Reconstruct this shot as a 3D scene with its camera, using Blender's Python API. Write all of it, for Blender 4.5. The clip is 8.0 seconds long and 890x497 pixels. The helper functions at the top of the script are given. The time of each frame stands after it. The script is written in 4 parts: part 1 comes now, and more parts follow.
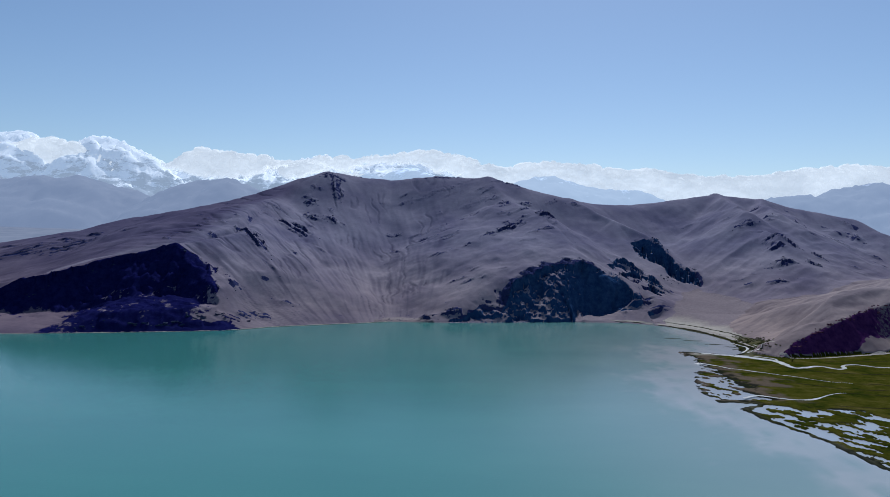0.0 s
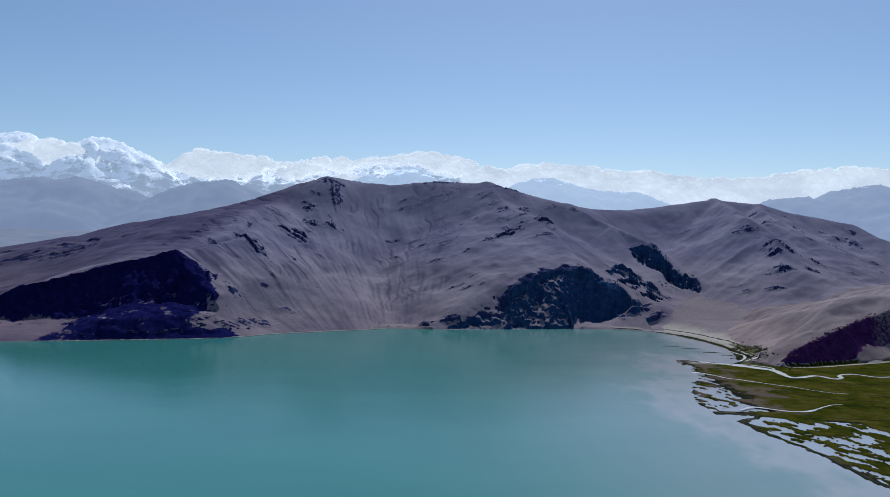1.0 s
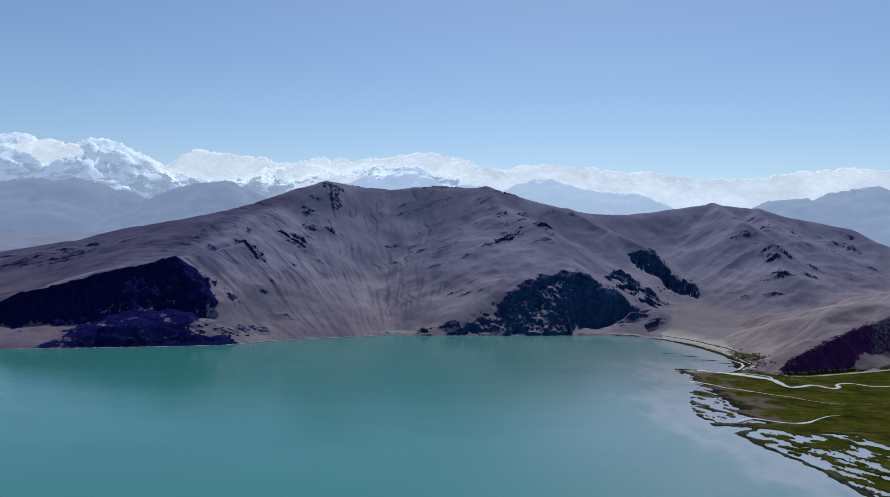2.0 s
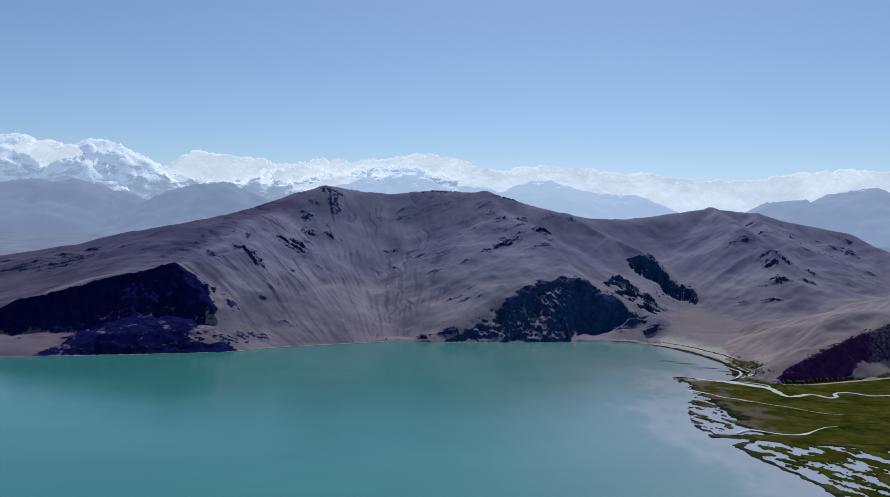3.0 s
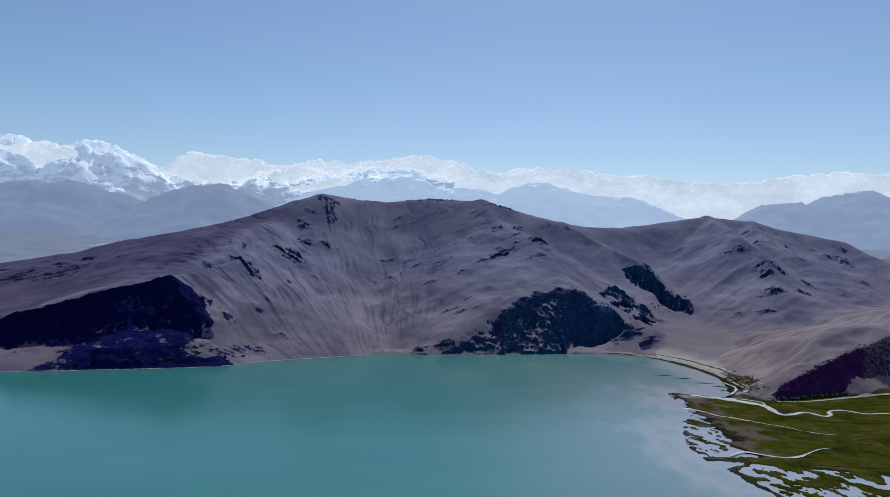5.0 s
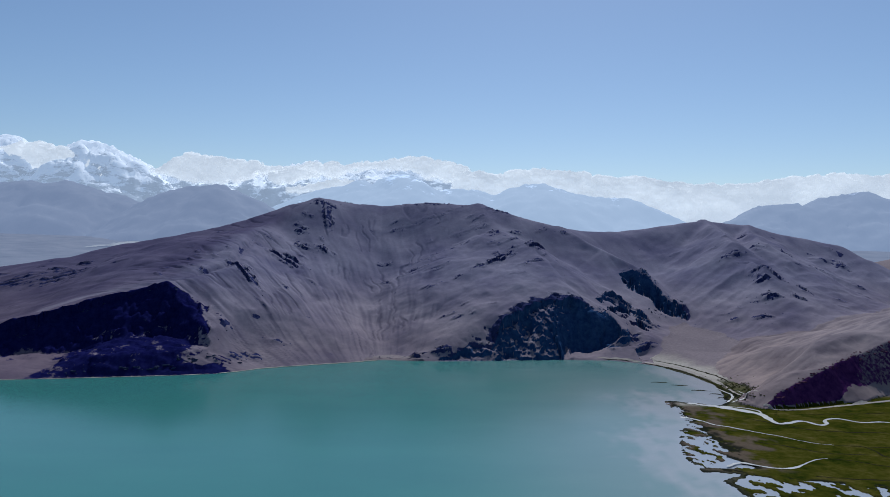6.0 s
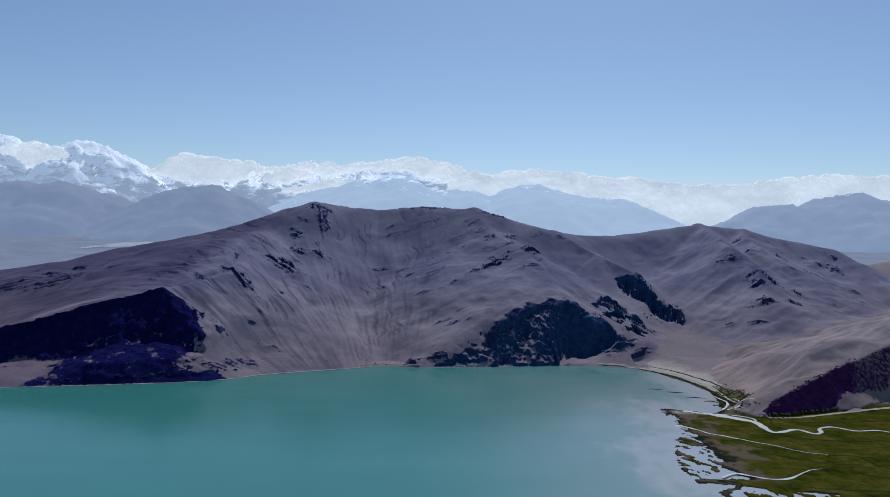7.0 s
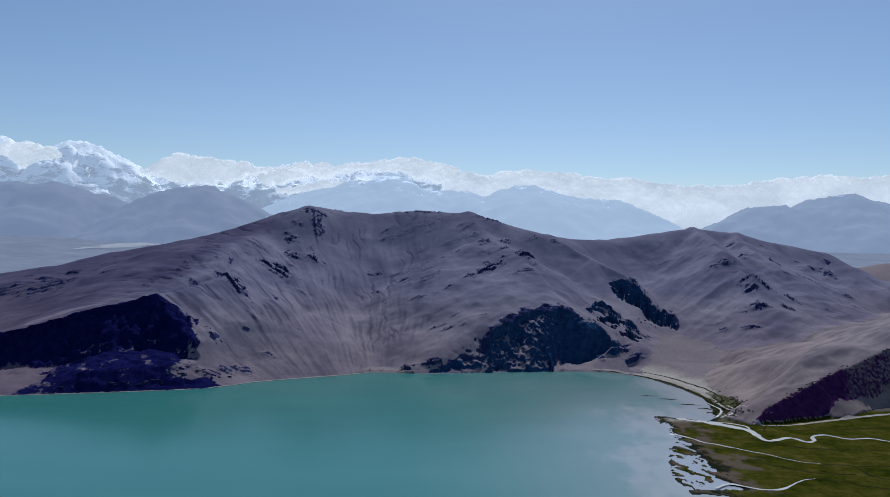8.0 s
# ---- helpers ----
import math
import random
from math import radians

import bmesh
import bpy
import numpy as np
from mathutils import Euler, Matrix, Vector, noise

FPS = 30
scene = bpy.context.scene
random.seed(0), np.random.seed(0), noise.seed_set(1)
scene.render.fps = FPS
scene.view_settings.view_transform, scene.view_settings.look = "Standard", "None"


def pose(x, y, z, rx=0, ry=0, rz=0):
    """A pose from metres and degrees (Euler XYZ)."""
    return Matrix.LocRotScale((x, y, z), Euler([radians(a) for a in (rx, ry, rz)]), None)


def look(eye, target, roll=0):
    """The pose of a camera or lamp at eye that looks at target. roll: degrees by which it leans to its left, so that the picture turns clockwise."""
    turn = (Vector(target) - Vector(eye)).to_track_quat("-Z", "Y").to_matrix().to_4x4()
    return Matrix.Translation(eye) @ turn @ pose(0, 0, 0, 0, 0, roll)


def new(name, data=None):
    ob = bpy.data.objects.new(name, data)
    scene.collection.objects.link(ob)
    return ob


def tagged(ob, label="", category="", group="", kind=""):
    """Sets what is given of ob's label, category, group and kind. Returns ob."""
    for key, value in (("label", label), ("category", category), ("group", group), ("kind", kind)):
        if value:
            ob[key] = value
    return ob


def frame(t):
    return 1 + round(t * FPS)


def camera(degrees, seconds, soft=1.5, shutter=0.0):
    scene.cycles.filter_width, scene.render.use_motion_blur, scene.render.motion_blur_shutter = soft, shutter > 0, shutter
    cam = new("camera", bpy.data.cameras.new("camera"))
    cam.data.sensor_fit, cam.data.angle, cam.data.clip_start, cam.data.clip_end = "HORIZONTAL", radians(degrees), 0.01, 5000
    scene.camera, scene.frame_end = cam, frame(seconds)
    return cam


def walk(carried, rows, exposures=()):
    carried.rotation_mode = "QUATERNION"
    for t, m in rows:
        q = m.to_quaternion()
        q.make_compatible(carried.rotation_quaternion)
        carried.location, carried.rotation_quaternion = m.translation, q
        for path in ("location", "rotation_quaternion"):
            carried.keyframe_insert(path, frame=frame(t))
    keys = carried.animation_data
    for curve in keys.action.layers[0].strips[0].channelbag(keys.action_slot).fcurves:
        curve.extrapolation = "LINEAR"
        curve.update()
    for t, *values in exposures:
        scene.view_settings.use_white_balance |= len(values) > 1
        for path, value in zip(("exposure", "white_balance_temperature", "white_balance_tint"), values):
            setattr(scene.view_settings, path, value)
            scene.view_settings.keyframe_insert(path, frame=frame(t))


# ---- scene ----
cam = camera(64.0, 8.0, soft=0.5)
PATH = [
    (0, (0.709, 3.332, 64.854), (-1.824, 103.288, 63.344), 0.97),
    (0.5, (0.678, 2.426, 67.313), (-1.778, 102.385, 65.851), 0.99),
    (1, (0.644, 1.654, 69.766), (-1.743, 101.615, 68.346), 1.02),
    (1.5, (0.605, 1.006, 72.216), (-1.715, 100.969, 70.828), 1.04),
    (3, (0.463, -0.310, 79.556), (-1.630, 99.660, 78.226), 1.10),
    (3.5, (0.407, -0.575, 82.003), (-1.588, 99.397, 80.681), 1.12),
    (4, (0.347, -0.772, 84.453), (-1.531, 99.202, 83.134), 1.13),
    (4.5, (0.283, -0.912, 86.906), (-1.456, 99.064, 85.586), 1.15),
    (6, (0.066, -1.099, 94.297), (-1.078, 98.885, 92.956), 1.18),
    (6.5, (-0.015, -1.122, 96.776), (-0.888, 98.865, 95.423), 1.19),
    (7, (-0.100, -1.142, 99.264), (-0.657, 98.847, 97.899), 1.20),
    (7.5, (-0.189, -1.171, 101.762), (-0.384, 98.819, 100.384), 1.21),
    (8, (-0.283, -1.221, 104.273), (-0.062, 98.769, 102.882), 1.21),
]
walk(cam, [(t, look(eye, aim, lean)) for t, eye, aim, lean in PATH], exposures=[(0.0, -0.04, 5560, 7), (8.0, -0.15, 5560, 7)])

# ---------- sky, sun ----------
SUN_EL, SUN_AZ = 50.0, 9.0      # degrees above the horizon; degrees from +y towards +x
world = bpy.data.worlds.new("sky")
scene.world = world
world.use_nodes = True
wn = world.node_tree
sky = wn.nodes.new("ShaderNodeTexSky")
sky.sky_type, sky.sun_disc = "NISHITA", False
sky.sun_elevation, sky.sun_rotation = radians(SUN_EL), radians(SUN_AZ)
sky.altitude, sky.air_density, sky.dust_density, sky.ozone_density = 1200, 1.0, 1.2, 0.45
wn.links.new(sky.outputs["Color"], wn.nodes["Background"].inputs["Color"])
wn.nodes["Background"].inputs["Strength"].default_value = 0.085
sun_data = bpy.data.lights.new("sun", "SUN")
sun_data.energy, sun_data.angle, sun_data.color = 3.35, radians(0.53), (1.0, 0.95, 0.88)
sun = new("sun", sun_data)
se, sa = radians(SUN_EL), radians(SUN_AZ)
sun.matrix_world = look((math.sin(sa) * math.cos(se) * 900, math.cos(sa) * math.cos(se) * 900, math.sin(se) * 900), (0, 0, 0))


# ---------- noise on arrays ----------
PERM = np.random.RandomState(7).permutation(512)
GRAD = np.random.RandomState(8).rand(512) * 2 * np.pi
GCOS, GSIN = np.cos(GRAD), np.sin(GRAD)


def noise2(x, y):
    """Gradient noise, about -0.7 to 0.7."""
    xi, yi = np.floor(x).astype(int), np.floor(y).astype(int)
    fx, fy = x - xi, y - yi
    u, v = fx * fx * fx * (fx * (fx * 6 - 15) + 10), fy * fy * fy * (fy * (fy * 6 - 15) + 10)

    def corner(i, j):
        a = (PERM[(xi + i) & 511] + (yi + j)) & 511
        return GCOS[a] * (fx - i) + GSIN[a] * (fy - j)

    a = corner(0, 0) * (1 - u) + corner(1, 0) * u
    b = corner(0, 1) * (1 - u) + corner(1, 1) * u
    return a * (1 - v) + b * v


def fbm(x, y, size, octaves=4, gain=0.5):
    total, amp = 0.0, 1.0
    for o in range(octaves):
        total = total + amp * noise2(x / size + 17.3 * o, y / size - 9.1 * o)
        size, amp = size / 2.03, amp * gain
    return total


def ridged(x, y, size, octaves=4, gain=0.5):
    total, amp = 0.0, 1.0
    for o in range(octaves):
        total = total + amp * (1 - 2.4 * np.abs(noise2(x / size + 31.7 * o, y / size + 11.9 * o)))
        size, amp = size / 2.1, amp * gain
    return total


def plates(x, y, size, seed=0):
    """Broken plates of rock: each cell has a height and a tilt of its own, about -0.8 to 0.8."""
    u, v = x / size, y / size
    ui, vi = np.floor(u).astype(int), np.floor(v).astype(int)
    near, out = np.full(u.shape, 1e9), np.zeros(u.shape)
    for i in (-1, 0, 1):
        for j in (-1, 0, 1):
            key = PERM[(PERM[(ui + i + seed) & 511] + vi + j) & 511]
            cx, cy = ui + i + 0.15 + 0.7 * (key % 23) / 23, vi + j + 0.15 + 0.7 * (key % 37) / 37
            d = (u - cx) ** 2 + (v - cy) ** 2
            win = d < near
            near = np.where(win, d, near)
            out = np.where(win, (key % 53) / 53 - 0.5 + 0.7 * GCOS[key] * (u - cx) + 0.7 * GSIN[key] * (v - cy), out)
    return out


def step(a, b, x):
    t = np.clip((x - a) / (b - a), 0, 1)
    return t * t * (3 - 2 * t)


def smax(a, b, k):
    m = np.clip(0.5 + 0.5 * (a - b) / k, 0, 1)
    return b * (1 - m) + a * m + k * m * (1 - m)


def smin(a, b, k):
    return -smax(-a, -b, k)


# ---------- the land's plan ----------
# ridges: x, y, height, slope to the left hand, slope to the right hand of the way along them
CREST = [(-700, 800, 18, .3, .35), (-527, 800, 50, .3, .3), (-430, 783, 65, .3, .28), (-359, 790, 82, .4, .3), (-270, 810, 102, .5, .4),
         (-200, 822, 122, .6, .55), (-183, 825, 131, .7, .68), (-156, 825, 139.5, .7, .75), (-119, 840, 134.5, .7, .74), (-86, 850, 132, .7, .73),
         (-32, 845, 136.5, .7, .76), (28, 830, 134.5, .7, .75), (66, 815, 123.5, .7, .75), (112, 805, 112, .6, .76), (146, 830, 107, .6, .70), (190, 850, 106, .6, .68)]
LEFT_SPUR = [(-190, 824, 126, .5, .3), (-204, 760, 104, .5, .22), (-197, 700, 86, .55, .2), (-187, 640, 72, .6, .2), (-190, 605, 65.5, .62, .2), (-203, 572, 60, .72, .25), (-219, 546, 56, .75, .4)]
HEADLAND = [(-219, 546, 56, .85, .8), (-238, 539, 49, .5, .25), (-274, 527, 37, .4, .25), (-310, 504, 21, .3, .2), (-370, 486, 9, .2, .15), (-470, 470, 5, .2, .15)]
RIGHT_SPUR = [(28, 830, 134.5, .6, .6), (44, 768, 105, .62, .5), (78, 725, 92.5, .68, .5), (98, 690, 76, .75, .5), (108, 655, 56, .95, .6)]
CRAG = [(108, 655, 55, 1.0, .6), (108, 636, 45, 1.0, .6), (92, 620, 42, .8, .55), (62, 597, 30, .7, .5), (38, 580, 19, .7, .45), (20, 569, 13.5, .7, .5), (4, 562, 7, .6, .4), (-20, 557, 4, .5, .4)]
CRAG_EAST = [(106, 640, 47, .8, .6), (120, 627, 43, .8, .6), (132, 618, 37, .9, .7), (140, 606, 21, .9, .8), (143, 598, 12, .8, .7)]
CRAG_TOP = [(120, 803, 110, .6, .6), (158, 760, 86, .7, .65), (190, 724, 68.5, 1.0, .75), (200, 706, 50, 1.0, 1.0), (206, 690, 35, .9, 1.0), (186, 655, 28, .8, .9), (172, 632, 21, .7, .7), (150, 605, 8, .5, .5)]
BACK_CREST = [(190, 850, 106, .6, .68), (228, 870, 111, .6, .70), (312, 893, 124, .6, .75), (369, 900, 118.5, .6, .75), (415, 905, 108, .6, .7), (480, 905, 97, .6, .68), (515, 905, 80, .6, .65), (545, 905, 66, .5, .6), (620, 900, 52, .4, .5), (760, 880, 36, .3, .4)]
BACK_SPUR = [(312, 893, 124, .7, .7), (306, 830, 110, .62, .62), (300, 767, 97, .68, .68), (302, 737, 77, .62, .62), (306, 720, 74.5, .62, .62), (308, 709, 72, .66, .66), (304, 695, 57, .66, .66), (300, 680, 51.5, .62, .62), (297, 668, 49.5, .62, .62), (294, 660, 45.5, .6, .6), (289, 650, 35.5, .5, .5), (281, 640, 32.5, .45, .45), (276, 630, 31, .45, .45), (272, 622, 25, .45, .45), (266, 606, 15, .4, .4)]
BACK_RIB = [(369, 900, 118.5, .7, .7), (347, 830, 107, .66, .68), (336, 786, 100, .7, .75), (344, 740, 72, .7, .75), (326, 672, 40, .6, .65), (316, 640, 27, .5, .5)]
FAN = [(238, 720, 37, .2, .2), (226, 690, 29, .2, .2), (216, 640, 17, .16, .16), (206, 600, 8, .1, .1), (196, 560, 2.5, .06, .06)]
SLAB = [(640, 660, 104, .1, .35), (420, 575, 58, .1, .38), (330, 535, 41, .1, .36), (255, 500, 27, .1, .3), (212, 474, 13, .12, .24), (188, 452, 4, .2, .2)]
SCARP = [(170, 402, 0.5), (182, 409, 3.6), (200, 420, 10.5), (218, 430, 15.5), (233, 440, 19.8), (251, 453, 23.5), (277, 470, 28), (330, 494, 40), (420, 522, 56), (540, 545, 75), (700, 560, 95)]
APRON = [(241, 447, 17.3, 1.06, 1.06), (262, 455, 12.5, 1.06, 1.06), (280, 460, 7.5, 1.06, 1.06), (300, 468, 5.5, 1.0, 1.0), (330, 480, 5.5, .8, .9), (420, 500, 10, .8, .8), (640, 520, 20, .7, .7)]
FAR_RIDGE = [(560, 1290, 30, .3, .3), (680, 1240, 60, .3, .3), (760, 1225, 78, .3, .3), (900, 1200, 92, .3, .3), (1150, 1180, 100, .3, .3)]
# edges from which a steep face falls on the right hand: x, y, height
HEAD_FACE = [(-560, 462, 4), (-420, 476, 7), (-370, 485, 9), (-310, 503, 20.5), (-274, 526, 36.5), (-238, 538, 49), (-219, 544, 55.5), (-204, 539, 50), (-193, 530, 41), (-181, 515, 28), (-171, 499, 14), (-158, 490, 8)]
CLIFF = [(0, 552, 0.5), (8, 557, 5), (13, 561, 10), (20, 563, 12.5), (26, 560, 8), (31, 562, 8), (36, 573, 17), (46, 582, 22), (58, 592, 29), (70, 604, 36), (86, 611, 42.5), (96, 606, 38), (104, 613, 41), (120, 614, 40), (133, 613, 36), (141, 605, 24), (145, 597, 13), (149, 591, 5)]
TOWERS = ([(172, 721, 60), (181, 725, 66), (191, 722, 69), (197, 714, 61), (201, 707, 53)], 18), ([(134, 650, 43), (142, 662, 49), (150, 664, 50), (157, 657, 44), (165, 648, 36), (172, 641, 27)], 17), ([(193, 694, 41), (203, 692, 37), (211, 689, 31), (217, 683, 25)], 13)
SHORE = [(-289, 442), (-340, 425), (-450, 380), (-620, 250), (-750, 0), (-700, -350), (-300, -600), (150, -550), (300, -300), (250, -100), (175, 60), (132, 170),
         (124, 210), (120, 240), (112, 269), (110, 283), (121, 292), (106, 294), (104, 314), (109, 334), (115, 355), (126, 374), (127, 394), (128, 428),
         (140, 423), (156, 416), (165, 424), (172, 449), (177, 478), (172, 508), (161, 542), (144, 559), (128, 568), (108, 566), (88, 566), (60, 560), (32, 554),
         (-8, 546), (-34, 545), (-56, 546), (-76, 533), (-107, 517), (-135, 501), (-141, 493), (-160, 477), (-190, 467), (-225, 457), (-260, 448)]

# rock beds that break out of the slopes: x, y, length, breadth, strike in degrees from +x, height of the steps
BOWL_BEDS = [(-180, 611, 52, 14, -45, 4.6), (-208, 592, 16, 8, -60, 2.2), (-163, 693, 36, 19, -22, 4.8), (-163, 762, 18, 9, -20, 3.2), (-153, 733, 22, 11, -25, 3.2), (-133, 732, 20, 9, -30, 3.4),
             (-140, 787, 48, 13, -70, 3.8), (-147, 811, 26, 11, 0, 2.6), (-72, 738, 18, 6, 5, 2.2), (-38, 711, 24, 6, 22, 2.4), (-52, 552, 20, 8, 0, 3.0), (-27, 553, 18, 9, 5, 3.6), (-8, 556, 14, 7, 10, 3.2)]
HEAD_BEDS = [(-169, 528, 14, 11, -20, 2.6), (-188, 532, 12, 18, -60, 3.2), (-181, 512, 12, 16, -60, 3.2), (-160, 495, 16, 7, 10, 2.2), (-152, 504, 14, 7, 15, 2.2), (-145, 514, 18, 8, 10, 2.4), (-132, 538, 16, 6, 10, 1.8)]
LEFT_BEDS = [(-389, 700, 26, 11, 15, 3.8), (-375, 717, 18, 10, 15, 3.6), (-372, 675, 44, 36, 10, 2.4), (-425, 682, 46, 22, 10, 2.6), (-462, 722, 32, 13, 10, 2.6), (-335, 706, 20, 12, 8, 1.8)]
CREST_BEDS = [(-20, 838, 44, 8, 0, 2.4), (-20, 811, 54, 12, 15, 1.0), (-49, 802, 44, 9, 15, 0.9), (54, 817, 26, 9, 0, 2.4), (43, 763, 20, 9, 10, 2.6), (67, 776, 16, 8, 10, 2.6),
              (42, 696, 54, 9, 44, 3.6), (84, 723, 20, 15, 35, 4.8), (69, 680, 16, 7, 10, 1.8), (82, 687, 16, 7, 10, 2.0), (121, 787, 11, 7, 0, 2.4), (15, 778, 46, 9, 18, 0.9)]
BACK_BEDS = [(339, 843, 14, 9, 0, 2.8), (328, 776, 16, 9, 0, 2.8), (372, 797, 14, 8, -40, 3.2), (295, 747, 30, 9, 12, 2.2), (308, 710, 30, 11, 10, 3.6), (315, 697, 24, 9, -62, 4.2), (299, 692, 14, 15, 30, 3.2),
             (337, 686, 13, 8, -30, 3.2), (322, 664, 12, 7, -30, 3.2), (294, 660, 26, 10, 10, 3.6), (249, 633, 12, 6, 10, 2.2), (275, 629, 24, 7, 10, 2.6)]
EAST_BEDS = [(397, 769, 22, 9, -55, 3.2), (470, 878, 28, 11, -50, 3.2), (459, 850, 22, 16, -45, 3.2), (433, 759, 9, 9, 0, 2.8), (312, 892, 16, 7, 0, 2.2), (171, 634, 24, 11, -30, 3.2), (147, 592, 30, 10, 20, 3.2), (158, 583, 18, 7, 20, 2.4)]


def scattered_beds():
    rnd = random.Random(3)
    out = []
    for x0, x1, y0, y1, strike, count in ((-70, 115, 690, 832, 24, 42), (-255, -125, 560, 800, -35, 26), (235, 480, 640, 880, 5, 34), (-470, -300, 640, 770, 12, 30), (-30, 60, 580, 680, 20, 10)):
        for i in range(count):
            out.append((rnd.uniform(x0, x1), rnd.uniform(y0, y1), rnd.uniform(7, 22), rnd.uniform(3.5, 6.5), strike + rnd.uniform(-14, 14), rnd.uniform(1.1, 1.9)))
    return out


BEDS = BOWL_BEDS + HEAD_BEDS + LEFT_BEDS + CREST_BEDS + BACK_BEDS + EAST_BEDS + scattered_beds()


def along(X, Y, pts):
    """For each segment: distance, height, side, way along the line."""
    run = 0.0
    for a, b in zip(pts, pts[1:]):
        dx, dy = b[0] - a[0], b[1] - a[1]
        length = math.hypot(dx, dy)
        t = np.clip(((X - a[0]) * dx + (Y - a[1]) * dy) / length ** 2, 0, 1)
        d = np.hypot(X - a[0] - t * dx, Y - a[1] - t * dy)
        side = dx * (Y - a[1]) - dy * (X - a[0])
        yield a, b, t, d, side, run + t * length
        run += length


def tent(X, Y, pts, foot=14.0, dome=3.0):
    """Height under a ridge, with the way along it and the distance from it."""
    near, lean = np.full(X.shape, 1e9), np.zeros(X.shape)
    for a, b, t, d, side, s in along(X, Y, pts):
        win = d < near - 1e-6
        near = np.where(win, d, near)
        lean = np.where(win, side / math.hypot(b[0] - a[0], b[1] - a[1]), lean)
    mix = step(-12, 12, lean)
    best = np.full(X.shape, -1e4)
    s_at = np.zeros(X.shape)
    for a, b, t, d, side, s in along(X, Y, pts):
        z = a[2] + t * (b[2] - a[2])
        k = (a[3] + t * (b[3] - a[3])) * mix + (a[4] + t * (b[4] - a[4])) * (1 - mix)
        soft = np.sqrt(d * d + dome * dome) - dome + (dome - 3) * step(15, 90, d)
        h = (z + foot) * np.exp(-k * soft / (z + foot)) - foot - 40 * (d / 260) ** 2 * step(60, 200, d)
        win = h > best
        best = np.where(win, h, best)
        s_at = np.where(win, s, s_at)
    return best, s_at, near


def shore_distance(X, Y):
    """Metres inland of the lake's edge; negative on the lake."""
    ring = SHORE + SHORE[:1]
    near, inside = np.full(X.shape, 1e9), np.zeros(X.shape, bool)
    for a, b, t, d, side, s in along(X, Y, ring):
        near = np.minimum(near, d)
        (x0, y0), (x1, y1) = a, b
        if y0 != y1:
            inside ^= ((y0 > Y) != (y1 > Y)) & (X < (x1 - x0) * (Y - y0) / (y1 - y0) + x0)
    return np.where(inside, -near, near)


def edge_cut(X, Y, line):
    """Signed distance in front of an edge (positive on its right hand) and the edge's height."""
    near, z_at, sign = np.full(X.shape, 1e9), np.zeros(X.shape), np.ones(X.shape)
    for a, b, t, d, side, s in along(X, Y, line):
        win = d < near - 1e-6
        near = np.where(win, d, near)
        z_at = np.where(win, a[2] + t * (b[2] - a[2]), z_at)
        sign = np.where(win, np.where(side < 0, 1, -1), sign)
    return near * sign, z_at


GROUND, HILL, HEAD, CRAGS, BACK, SPUR = range(6)


def spread(X, Y, cx, cy, size, octaves=4, gain=0.6):
    """Ridged noise in lines that run together towards a point, as gullies do at the foot of a bowl."""
    ang, r = np.arctan2(X - cx, Y - cy), np.hypot(X - cx, Y - cy)
    return ridged(ang * 190 + 0.12 * r + 3.5 * fbm(X, Y, 45, 2), r * 0.07 + 0.25 * fbm(X, Y, 20, 2), size, octaves, gain)


def bedding(X, Y, n2, n3):
    """Steps of tilted rock beds and the share of bare stone in them."""
    steps, stone = np.zeros(X.shape), np.zeros(X.shape)
    for x, y, length, breadth, strike, tall in BEDS:
        reach = 0.8 * max(length, breadth) + 6
        at = np.nonzero((np.abs(X - x) < reach) & (np.abs(Y - y) < reach))
        if not len(at[0]):
            continue
        c, s = math.cos(radians(strike)), math.sin(radians(strike))
        dx, dy, a, b = X[at] - x, Y[at] - y, n2[at], n3[at]
        u, v = dx * c + dy * s, dy * c - dx * s
        away = np.hypot(u / length, v / breadth) * 1.55
        inside = step(1.0, 0.45, away + 1.2 * a + 0.7 * b)
        part = ((v + 0.12 * u + 2.6 * a) / min(8.0, max(4.5, 0.6 * breadth)) + 0.4) % 1.0
        steps[at] = np.maximum(steps[at], step(1.05, 0.3, away + 0.6 * a) * 0.78 * tall * (1 - part))
        stone[at] = np.maximum(stone[at], min(1.0, tall / 2.4) * inside * step(0.40, 0.56, part + 1.0 * b + 0.3 * a))
    return steps, stone


